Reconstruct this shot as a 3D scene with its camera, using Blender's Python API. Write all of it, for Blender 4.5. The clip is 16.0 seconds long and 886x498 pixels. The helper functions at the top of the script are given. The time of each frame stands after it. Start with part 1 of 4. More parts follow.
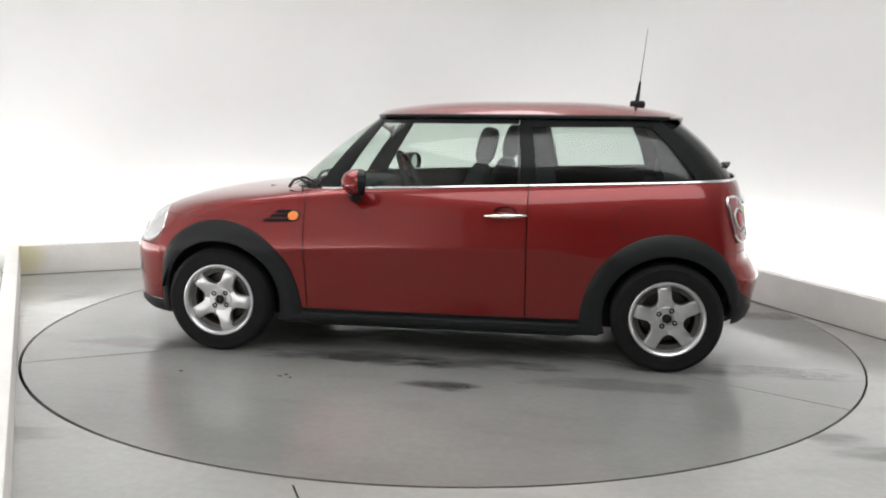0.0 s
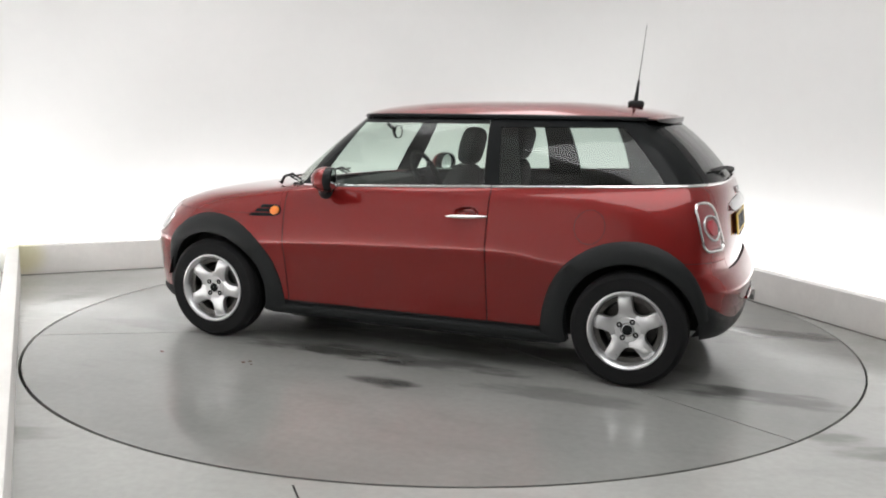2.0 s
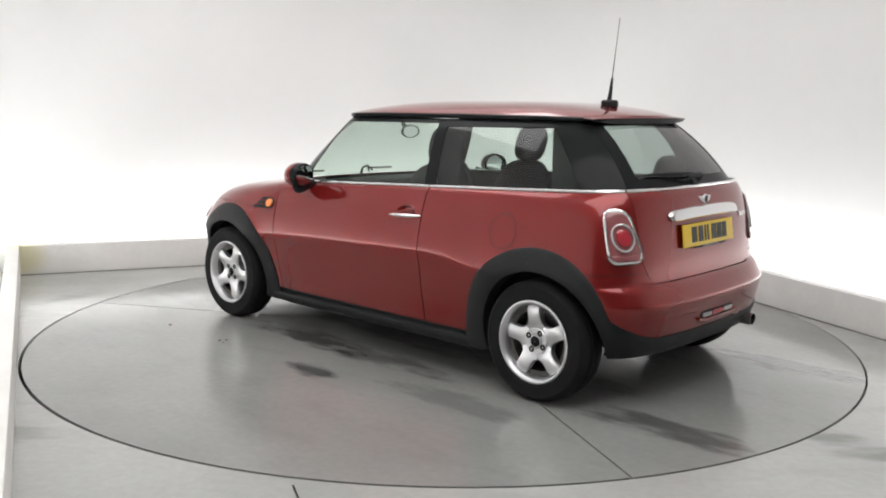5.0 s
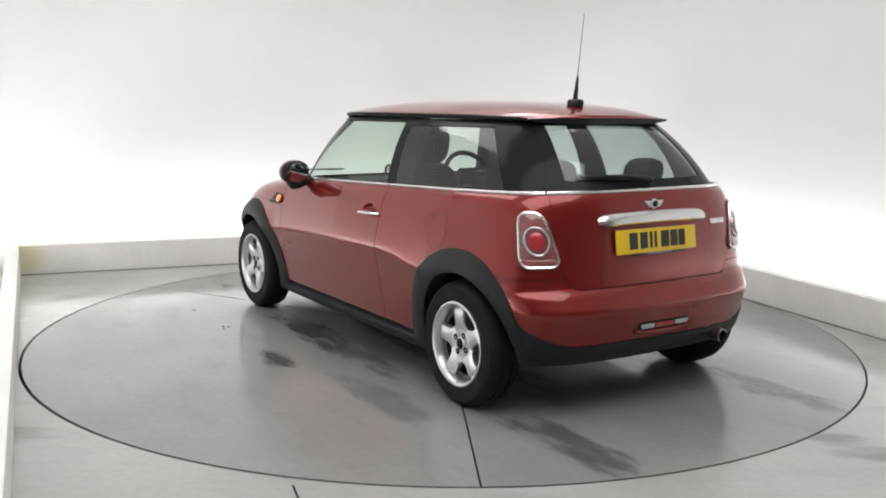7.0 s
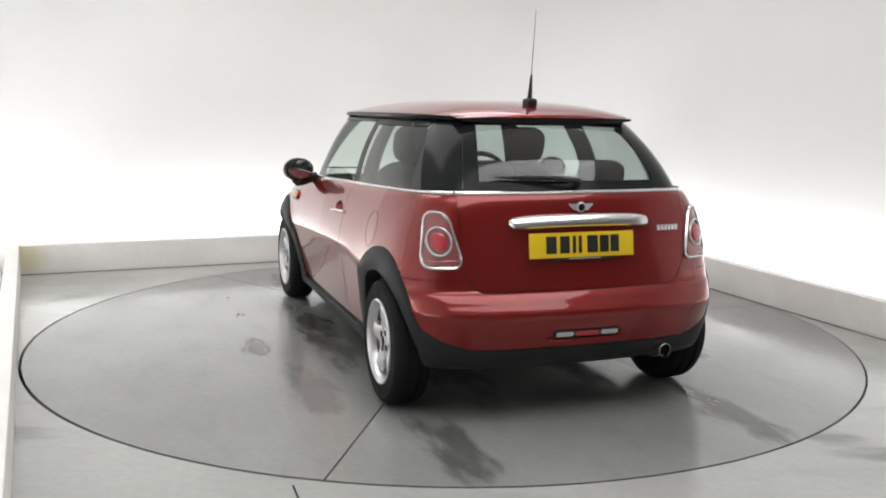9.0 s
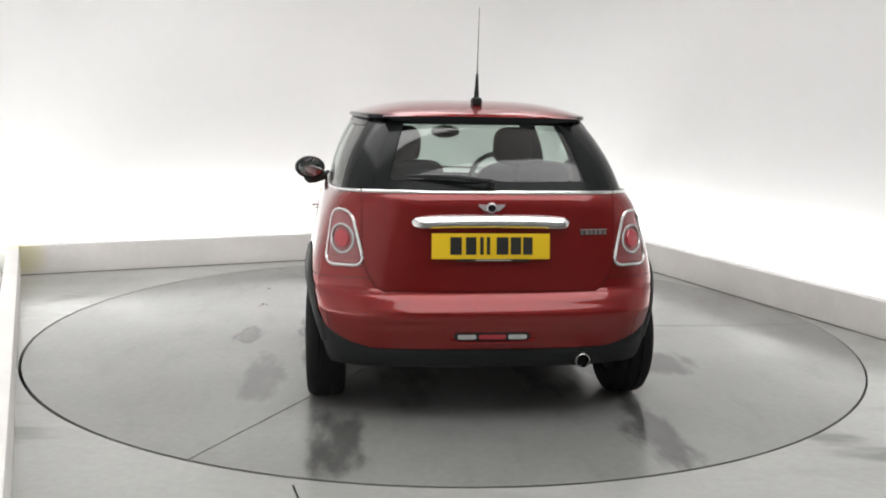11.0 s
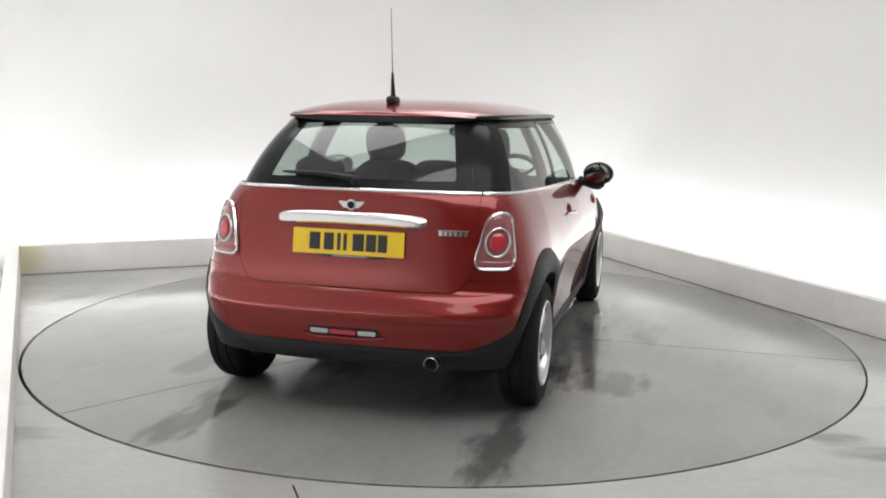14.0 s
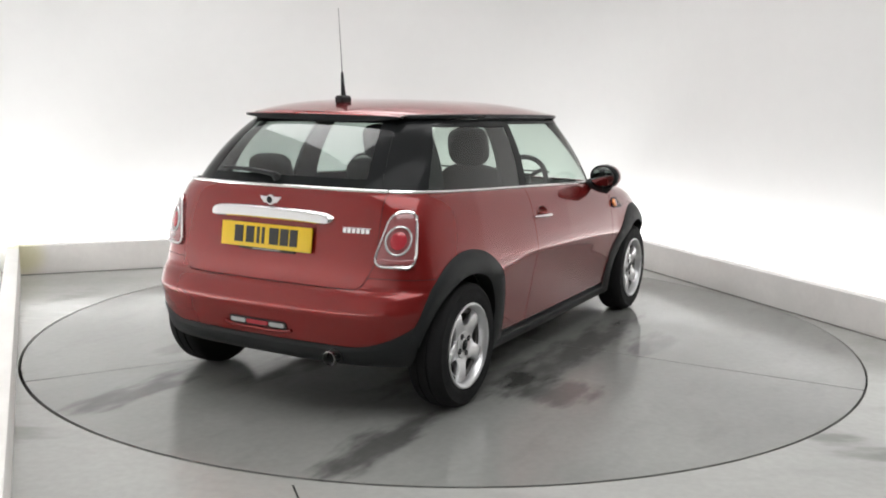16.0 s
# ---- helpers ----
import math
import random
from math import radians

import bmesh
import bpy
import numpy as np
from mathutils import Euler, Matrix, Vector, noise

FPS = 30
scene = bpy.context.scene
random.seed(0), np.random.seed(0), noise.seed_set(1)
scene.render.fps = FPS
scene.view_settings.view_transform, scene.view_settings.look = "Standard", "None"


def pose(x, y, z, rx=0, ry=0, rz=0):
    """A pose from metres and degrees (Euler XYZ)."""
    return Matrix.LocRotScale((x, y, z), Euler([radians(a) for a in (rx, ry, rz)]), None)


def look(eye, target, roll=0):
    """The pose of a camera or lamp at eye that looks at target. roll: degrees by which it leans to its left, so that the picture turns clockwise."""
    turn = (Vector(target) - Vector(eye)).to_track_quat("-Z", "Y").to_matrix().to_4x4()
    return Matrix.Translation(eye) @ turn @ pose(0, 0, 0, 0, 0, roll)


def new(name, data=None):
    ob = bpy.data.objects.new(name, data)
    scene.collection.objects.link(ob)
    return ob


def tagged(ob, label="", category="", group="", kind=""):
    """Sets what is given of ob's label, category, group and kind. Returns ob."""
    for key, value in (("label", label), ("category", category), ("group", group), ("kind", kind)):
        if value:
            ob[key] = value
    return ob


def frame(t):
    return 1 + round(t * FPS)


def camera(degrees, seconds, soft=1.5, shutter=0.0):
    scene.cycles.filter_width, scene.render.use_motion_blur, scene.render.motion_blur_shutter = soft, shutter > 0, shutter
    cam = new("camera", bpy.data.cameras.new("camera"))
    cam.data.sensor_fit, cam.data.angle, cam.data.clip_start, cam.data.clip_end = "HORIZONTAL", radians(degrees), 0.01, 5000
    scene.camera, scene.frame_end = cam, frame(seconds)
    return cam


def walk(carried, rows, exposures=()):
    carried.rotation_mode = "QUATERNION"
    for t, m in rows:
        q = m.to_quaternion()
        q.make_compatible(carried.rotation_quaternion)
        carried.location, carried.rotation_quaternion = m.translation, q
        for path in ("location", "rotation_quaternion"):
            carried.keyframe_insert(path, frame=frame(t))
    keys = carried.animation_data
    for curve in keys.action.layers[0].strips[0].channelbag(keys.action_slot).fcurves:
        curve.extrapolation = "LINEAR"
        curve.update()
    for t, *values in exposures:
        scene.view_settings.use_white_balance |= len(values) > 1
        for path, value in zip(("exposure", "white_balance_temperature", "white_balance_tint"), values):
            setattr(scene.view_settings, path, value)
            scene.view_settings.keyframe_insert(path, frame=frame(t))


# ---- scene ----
EYE = (0.0, -5.705, 1.425)
AIM = (EYE[0] + math.sin(radians(-0.133)) * math.cos(radians(9.174)),
       EYE[1] + math.cos(radians(-0.133)) * math.cos(radians(9.174)),
       EYE[2] - math.sin(radians(9.174)))
cam = camera(51.39, 16.0, soft=1.9)
walk(cam, [(0.0, look(EYE, AIM, 0.938)), (16.0, look(EYE, AIM, 0.938))])

# ---------------------------------------------------------------- light
ROOM_TURN = 23.0                 # the bay stands askew to the camera
U = Vector((math.cos(radians(ROOM_TURN)), math.sin(radians(ROOM_TURN)), 0))
V = Vector((-U.y, U.x, 0))
CEILING = 3.3
TROUGH_POWER = 27.5
CEILING_POWER = 106.0

world = bpy.data.worlds.new("world")
world.use_nodes = True
world.node_tree.nodes["Background"].inputs[0].default_value = (0.8, 0.85, 0.9, 1)
world.node_tree.nodes["Background"].inputs[1].default_value = 0.2
scene.world = world
scene.view_settings.exposure = 0.0


def room(u, v, z=0.0):
    return U * u + V * v + Vector((0, 0, z))


def area(name, place, aim, sx, sy, watts, colour=(1, 1, 1), turn=0.0):
    data = bpy.data.lights.new(name, "AREA")
    data.shape, data.size, data.size_y, data.energy, data.color = "RECTANGLE", sx, sy, watts, colour
    ob = new(name, data)
    ob.matrix_world = look(place, aim) @ pose(0, 0, 0, 0, 0, turn)
    return ob


# ---------------------------------------------------------------- materials
def material(name, colour, rough=0.5, metal=0.0, coat=0.0, vary=0.0, scale=6.0, bump=0.0, bump_scale=200.0,
             emit=0.0, spec=0.5, coords="Object"):
    m = bpy.data.materials.new(name)
    m.use_nodes = True
    nt = m.node_tree
    b = nt.nodes["Principled BSDF"]
    b.inputs["Base Color"].default_value = (*colour, 1)
    b.inputs["Roughness"].default_value = rough
    b.inputs["Metallic"].default_value = metal
    b.inputs["Coat Weight"].default_value = coat
    b.inputs["Coat Roughness"].default_value = 0.04
    b.inputs["Specular IOR Level"].default_value = spec
    if emit:
        b.inputs["Emission Color"].default_value = (*colour, 1)
        b.inputs["Emission Strength"].default_value = emit
    if vary or bump:
        tc = nt.nodes.new("ShaderNodeTexCoord")
    if vary:
        a = nt.nodes.new("ShaderNodeTexNoise")
        a.inputs["Scale"].default_value, a.inputs["Detail"].default_value = scale, 8
        c = nt.nodes.new("ShaderNodeTexNoise")
        c.inputs["Scale"].default_value, c.inputs["Detail"].default_value = scale * 9, 4
        nt.links.new(tc.outputs[coords], a.inputs["Vector"])
        nt.links.new(tc.outputs[coords], c.inputs["Vector"])
        add = nt.nodes.new("ShaderNodeMath")
        add.operation = "MULTIPLY_ADD"
        add.inputs[1].default_value = 0.35
        nt.links.new(c.outputs["Fac"], add.inputs[0])
        nt.links.new(a.outputs["Fac"], add.inputs[2])
        ramp = nt.nodes.new("ShaderNodeMapRange")
        ramp.inputs["From Min"].default_value, ramp.inputs["From Max"].default_value = 0.35, 1.0
        ramp.inputs["To Min"].default_value, ramp.inputs["To Max"].default_value = 1 - vary, 1 + vary * 0.5
        nt.links.new(add.outputs[0], ramp.inputs["Value"])
        mul = nt.nodes.new("ShaderNodeVectorMath")
        mul.operation = "SCALE"
        mul.inputs[0].default_value = colour
        nt.links.new(ramp.outputs[0], mul.inputs["Scale"])
        nt.links.new(mul.outputs[0], b.inputs["Base Color"])
        rr = nt.nodes.new("ShaderNodeMapRange")
        rr.inputs["From Min"].default_value, rr.inputs["From Max"].default_value = 0.35, 1.0
        rr.inputs["To Min"].default_value, rr.inputs["To Max"].default_value = rough * 0.8, min(1, rough * 1.2)
        nt.links.new(add.outputs[0], rr.inputs["Value"])
        nt.links.new(rr.outputs[0], b.inputs["Roughness"])
    if bump:
        n = nt.nodes.new("ShaderNodeTexNoise")
        n.inputs["Scale"].default_value = bump_scale
        nt.links.new(tc.outputs[coords], n.inputs["Vector"])
        bp = nt.nodes.new("ShaderNodeBump")
        bp.inputs["Strength"].default_value, bp.inputs["Distance"].default_value = bump, 0.004
        nt.links.new(n.outputs["Fac"], bp.inputs["Height"])
        nt.links.new(bp.outputs[0], b.inputs["Normal"])
    return m


def glass(name, tint, gloss=0.6, least=0.06, power=4.0):
    """A thin tinted pane: clear straight through, with a sharp reflection that grows towards grazing angles."""
    m = bpy.data.materials.new(name)
    m.use_nodes = True
    nt = m.node_tree
    nt.nodes.remove(nt.nodes["Principled BSDF"])
    out = nt.nodes["Material Output"]
    tr = nt.nodes.new("ShaderNodeBsdfTransparent")
    tr.inputs[0].default_value = (*tint, 1)
    gl = nt.nodes.new("ShaderNodeBsdfGlossy")
    gl.inputs["Roughness"].default_value = 0.02
    fr = nt.nodes.new("ShaderNodeLayerWeight")
    fr.inputs["Blend"].default_value = 0.5
    steep = nt.nodes.new("ShaderNodeMath")
    steep.operation = "POWER"
    steep.inputs[1].default_value = power
    nt.links.new(fr.outputs["Facing"], steep.inputs[0])
    mul = nt.nodes.new("ShaderNodeMath")
    mul.operation = "MULTIPLY_ADD"
    mul.inputs[1].default_value = gloss
    mul.inputs[2].default_value = least
    mul.use_clamp = True
    nt.links.new(steep.outputs[0], mul.inputs[0])
    mix = nt.nodes.new("ShaderNodeMixShader")
    nt.links.new(mul.outputs[0], mix.inputs[0])
    nt.links.new(tr.outputs[0], mix.inputs[1])
    nt.links.new(gl.outputs[0], mix.inputs[2])
    nt.links.new(mix.outputs[0], out.inputs[0])
    return m


def floor_material(name, marks, tone):
    """Painted grey concrete: worn, damp in patches, and with dark marks, stains and painted shade alike: rows of
    middle, half lengths and depth.
    """
    m = bpy.data.materials.new(name)
    m.use_nodes = True
    nt = m.node_tree
    b = nt.nodes["Principled BSDF"]
    tc = nt.nodes.new("ShaderNodeTexCoord")

    def noise_tex(scale, detail=6, stretch=(1, 1, 1), shift=(0, 0, 0)):
        mp = nt.nodes.new("ShaderNodeMapping")
        mp.inputs["Scale"].default_value, mp.inputs["Location"].default_value = stretch, shift
        nt.links.new(tc.outputs["Object"], mp.inputs["Vector"])
        n = nt.nodes.new("ShaderNodeTexNoise")
        n.inputs["Scale"].default_value, n.inputs["Detail"].default_value = scale, detail
        nt.links.new(mp.outputs[0], n.inputs["Vector"])
        return n.outputs["Fac"]

    def rng(v, lo, hi, a, c):
        r = nt.nodes.new("ShaderNodeMapRange")
        r.interpolation_type = "SMOOTHSTEP"
        for k, x in zip(("From Min", "From Max", "To Min", "To Max"), (lo, hi, a, c)):
            r.inputs[k].default_value = x
        nt.links.new(v, r.inputs["Value"])
        return r.outputs[0]

    def mth(op, p, q):
        n = nt.nodes.new("ShaderNodeMath")
        n.operation = op
        for i, v in enumerate((p, q)):
            if isinstance(v, (int, float)):
                n.inputs[i].default_value = v
            else:
                nt.links.new(v, n.inputs[i])
        return n.outputs[0]

    cloud = rng(noise_tex(0.9), 0.3, 0.7, 0.86, 1.06)
    fine = rng(noise_tex(26, 8), 0.2, 0.8, 0.95, 1.04)
    scuff = rng(noise_tex(2.2, 8, (1, 3, 1), (3, 1, 0)), 0.50, 0.90, 1.0, 0.84)
    value = mth("MULTIPLY", mth("MULTIPLY", cloud, fine), scuff)
    wet = rng(noise_tex(1.3, 5, (1, 1, 1), (7, 2, 0)), 0.35, 0.75, 0.0, 1.0)
    if marks:
        sep = nt.nodes.new("ShaderNodeSeparateXYZ")
        nt.links.new(tc.outputs["Object"], sep.inputs[0])
        ragged = noise_tex(7, 8, (0.5, 1.4, 1))
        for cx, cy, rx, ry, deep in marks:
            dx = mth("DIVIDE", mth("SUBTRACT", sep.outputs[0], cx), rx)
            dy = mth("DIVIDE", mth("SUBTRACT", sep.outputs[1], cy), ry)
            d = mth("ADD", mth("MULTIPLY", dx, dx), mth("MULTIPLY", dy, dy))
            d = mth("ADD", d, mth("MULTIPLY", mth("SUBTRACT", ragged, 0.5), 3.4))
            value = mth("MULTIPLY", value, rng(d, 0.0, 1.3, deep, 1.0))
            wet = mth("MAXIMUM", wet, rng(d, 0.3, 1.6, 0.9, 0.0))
    col = nt.nodes.new("ShaderNodeVectorMath")
    col.operation = "SCALE"
    col.inputs[0].default_value = tone
    nt.links.new(value, col.inputs["Scale"])
    nt.links.new(col.outputs[0], b.inputs["Base Color"])
    nt.links.new(rng(wet, 0.0, 1.0, 0.24, 0.09), b.inputs["Roughness"])
    bp = nt.nodes.new("ShaderNodeBump")
    bp.inputs["Strength"].default_value, bp.inputs["Distance"].default_value = 0.025, 0.003
    nt.links.new(noise_tex(60, 6), bp.inputs["Height"])
    nt.links.new(bp.outputs[0], b.inputs["Normal"])
    return m


FLOOR_TONE, TABLE_TONE = (0.395, 0.397, 0.380), (0.258, 0.261, 0.249)
# tyre dirt behind and beneath the rear wheels, oil spots beneath the sills, and painted shade of the car
TABLE_MARKS_SHADE = ((-1.95, 0.66, 0.48, 0.13, 0.42), (-1.95, -0.74, 0.46, 0.13, 0.38), (-0.16, 1.21, 0.22, 0.08, 0.38),
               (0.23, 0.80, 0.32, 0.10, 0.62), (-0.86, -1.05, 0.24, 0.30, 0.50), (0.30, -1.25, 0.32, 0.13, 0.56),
               # long strips by the sills and under the body paint in the car's shade
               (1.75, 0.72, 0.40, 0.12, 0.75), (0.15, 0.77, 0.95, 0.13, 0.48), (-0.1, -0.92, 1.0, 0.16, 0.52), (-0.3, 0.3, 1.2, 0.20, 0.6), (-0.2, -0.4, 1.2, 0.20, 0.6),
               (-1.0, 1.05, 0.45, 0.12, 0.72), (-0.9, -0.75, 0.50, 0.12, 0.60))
FLOOR_MARKS = ((1.72, -1.86, 0.16, 0.10, 0.6), (1.90, -2.05, 0.25, 0.08, 0.6), (-2.6, 0.4, 0.2, 0.5, 0.8), (-1.9, -2.0, 0.3, 0.12, 0.75))
M = {
    "paint": material("red_metallic_paint", (0.212, 0.0142, 0.0130), 0.27, 0.44, 1.0, spec=0.06),
    "black": material("black_plastic", (0.0145, 0.0160, 0.0165), 0.5, spec=0.24, vary=0.15, scale=9, bump=0.15, bump_scale=700),
    "gloss_black": material("gloss_black", (0.013, 0.014, 0.0145), 0.16, spec=0.10),
    "dark": material("dark_void", (0.008, 0.008, 0.008), 0.9),
    "rubber": material("tyre_rubber", (0.011, 0.011, 0.0115), 0.75, spec=0.18, vary=0.2, scale=14, bump=0.2, bump_scale=300),
    "alloy": material("silver_alloy", (0.68, 0.68, 0.69), 0.31, 0.88, vary=0.06, scale=12),
    "chrome": material("chrome", (0.88, 0.88, 0.88), 0.16, 1.0),
    "tailpipe": material("sooty_chrome", (0.40, 0.39, 0.38), 0.28, 1.0, vary=0.4, scale=25),
    "disc": material("brake_steel", (0.10, 0.095, 0.09), 0.5, 0.7, vary=0.3, scale=20),
    "glass": glass("green_tinted_glass", (0.80, 0.88, 0.83)),
    "glass_rear": glass("rear_glass", (0.70, 0.77, 0.73), 0.7, 0.05, 3.2),
    "glass_back": glass("tailgate_glass", (0.54, 0.60, 0.58), 0.7, 0.065, 2.8),
    "lamp_red": material("red_lamp_lens", (0.26, 0.075, 0.078), 0.14, coat=1.0),
    "lamp_red_bright": material("bright_red_lamp", (0.42, 0.032, 0.045), 0.15, coat=1.0),
    "lamp_clear": material("clear_lamp_lens", (0.60, 0.60, 0.60), 0.12, 0.4, coat=1.0),
    "amber": material("amber_lens", (0.85, 0.22, 0.02), 0.2, coat=1.0),
    "yellow": material("yellow_plate", (0.78, 0.52, 0.015), 0.35, vary=0.05, scale=10),
    "ink": material("plate_ink", (0.012, 0.012, 0.012), 0.5),
    "cloth": material("dark_seat_cloth", (0.026, 0.026, 0.028), 0.9, vary=0.25, scale=30),
    "trim": material("interior_trim", (0.024, 0.0245, 0.025), 0.8, spec=0.2, vary=0.15, scale=16),
    "lining": material("pale_roof_lining", (0.30, 0.30, 0.28), 0.9, vary=0.08, scale=20),
    "mirror": material("mirror_glass", (0.42, 0.44, 0.44), 0.03, 1.0),
    "wall": material("white_wall_paint", (0.80, 0.80, 0.79), 0.85, vary=0.035, scale=1.2, bump=0.05, bump_scale=40),
    "kerb": material("white_kerb_paint", (0.76, 0.74, 0.715), 0.6, vary=0.12, scale=3.0, bump=0.12, bump_scale=60),
    "grime": material("kerb_foot_grime", (0.11, 0.105, 0.095), 0.8, vary=0.5, scale=5),
    "rust": material("rusty_flake", (0.10, 0.045, 0.03), 0.8, vary=0.4, scale=60),
    "hall": material("grey_hall_paint", (0.34, 0.34, 0.335), 0.8, vary=0.1, scale=1.0),
    "ceiling": material("ceiling_paint", (0.8, 0.8, 0.8), 0.9, vary=0.03, scale=2),
    "tube": material("lit_tube", (1, 1, 1), 0.5, emit=3.0),
    "panel": material("lit_panel", (1, 1, 1), 0.5, emit=0.6),
    "floor": floor_material("grey_floor", FLOOR_MARKS, FLOOR_TONE),
    "table": floor_material("grey_turntable_top", TABLE_MARKS_SHADE, TABLE_TONE),
}


def stain(m, centre, radius, colour):
    """A yellowed patch round a place."""
    nt = m.node_tree
    b = nt.nodes["Principled BSDF"]
    old = b.inputs["Base Color"].links[0].from_socket
    geo = nt.nodes.new("ShaderNodeTexCoord")
    d = nt.nodes.new("ShaderNodeVectorMath")
    d.operation = "DISTANCE"
    d.inputs[1].default_value = centre
    nt.links.new(geo.outputs["Object"], d.inputs[0])
    r = nt.nodes.new("ShaderNodeMapRange")
    r.interpolation_type = "SMOOTHSTEP"
    for k, x in zip(("From Min", "From Max", "To Min", "To Max"), (radius * 0.3, radius, 0.6, 0.0)):
        r.inputs[k].default_value = x
    nt.links.new(d.outputs["Value"], r.inputs["Value"])
    mix = nt.nodes.new("ShaderNodeMix")
    mix.data_type = "RGBA"
    mix.inputs[7].default_value = (*colour, 1)
    nt.links.new(r.outputs[0], mix.inputs[0])
    nt.links.new(old, mix.inputs[6])
    nt.links.new(mix.outputs[2], b.inputs["Base Color"])


stain(M["kerb"], room(-2.50, 2.66, 0.15), 0.22, (0.62, 0.58, 0.30))


# ---------------------------------------------------------------- mesh helpers
def mesh_of(bm, name, mat, smooth=True):
    bmesh.ops.recalc_face_normals(bm, faces=bm.faces[:])
    me = bpy.data.meshes.new(name)
    bm.to_mesh(me)
    bm.free()
    me.materials.append(mat)
    if smooth:
        me.shade_smooth()
        me.set_sharp_from_angle(angle=radians(35))
    return me


def part(name, bm, mat, parent=None, label="", smooth=True):
    ob = new(name, mesh_of(bm, name, mat, smooth))
    if parent is not None:
        ob.parent = parent
    if label:
        ob["label"] = label
    return ob


def add_box(bm, c, size, bevel=0.0, m=None):
    r = bmesh.ops.create_cube(bm, size=1.0, matrix=(m or Matrix()) @ Matrix.Translation(c) @ Matrix.Diagonal((*size, 1)))
    if bevel:
        edges = {e for v in r["verts"] for e in v.link_edges}
        bmesh.ops.bevel(bm, geom=list(edges), offset=bevel, segments=3, affect="EDGES", profile=0.6)
    return bm


def box(c, size, bevel=0.0, m=None):
    return add_box(bmesh.new(), c, size, bevel, m)


def lathe(profile, n=48, m=None, closed=False, bm=None):
    """Turns (radius, height) rows round the y axis."""
    bm = bm or bmesh.new()
    rings = []
    for r, h in profile:
        rings.append([bm.verts.new((r * math.cos(2 * math.pi * i / n), h, r * math.sin(2 * math.pi * i / n))) for i in range(n)])
    pairs = list(zip(rings, rings[1:])) + ([(rings[-1], rings[0])] if closed else [])
    for a, b in pairs:
        for i in range(n):
            bm.faces.new((a[i], a[(i + 1) % n], b[(i + 1) % n], b[i]))
    if m is not None:
        bmesh.ops.transform(bm, matrix=m, verts=[v for ring in rings for v in ring])
    return bm


def grid(fn, nu, nv, bm=None, keep=None, double=None):
    """A sheet of fn(i / nu, j / nv); keep(u, v) says which cells stay. double: a second sheet and a rim, so that it has thickness."""
    bm = bm or bmesh.new()
    rows = [[bm.verts.new(fn(i / nu, j / nv)) for j in range(nv + 1)] for i in range(nu + 1)]
    for i in range(nu):
        for j in range(nv):
            if keep is None or keep((i + 0.5) / nu, (j + 0.5) / nv):
                bm.faces.new((rows[i][j], rows[i + 1][j], rows[i + 1][j + 1], rows[i][j + 1]))
    loose = [v for v in bm.verts if not v.link_faces]
    for v in loose:
        bm.verts.remove(v)
    if double:
        bmesh.ops.recalc_face_normals(bm, faces=bm.faces[:])
        bmesh.ops.solidify(bm, geom=bm.faces[:], thickness=double)
    return bm


def tube(points, radius, n=8, bm=None, closed=False):
    """A round bar along points; radius may be a list."""
    bm = bm or bmesh.new()
    pts = [Vector(p) for p in points]
    rings = []
    for i, p in enumerate(pts):
        if closed:
            d = pts[(i + 1) % len(pts)] - pts[i - 1]
        else:
            d = pts[min(i + 1, len(pts) - 1)] - pts[max(i - 1, 0)]
        q = d.to_track_quat("Z", "Y")
        r = radius[i] if isinstance(radius, (list, tuple)) else radius
        rings.append([bm.verts.new(p + q @ Vector((r * math.cos(2 * math.pi * k / n), r * math.sin(2 * math.pi * k / n), 0))) for k in range(n)])
    for a, b in list(zip(rings, rings[1:])) + ([(rings[-1], rings[0])] if closed else []):
        for k in range(n):
            bm.faces.new((a[k], a[(k + 1) % n], b[(k + 1) % n], b[k]))
    if not closed:
        bm.faces.new(rings[0][::-1])
        bm.faces.new(rings[-1])
    return bm


# ---------------------------------------------------------------- the bay
TABLE_R = 2.448
KERB_H, KERB_T = 0.235, 0.09
K_BACK, K_RIGHT, K_LEFT = 2.66, 2.465, -2.475       # inner faces of the kerbs
TROUGH = 0.42                                        # from a kerb's inner face to its wall
FRONT, MOUTH = -8.5, -4.6
W_BACK, W_RIGHT, W_LEFT = K_BACK + TROUGH, K_RIGHT + TROUGH, K_LEFT - TROUGH
RM = Matrix.Rotation(radians(ROOM_TURN), 4, "Z")


def slab(name, u0, u1, v0, v1, z0, z1, mat, label, category, bevel=0.0):
    c = ((u0 + u1) / 2, (v0 + v1) / 2, (z0 + z1) / 2)
    ob = part(name, box(c, (u1 - u0, v1 - v0, z1 - z0), bevel, RM), mat)
    return tagged(ob, label, category, kind="structure")


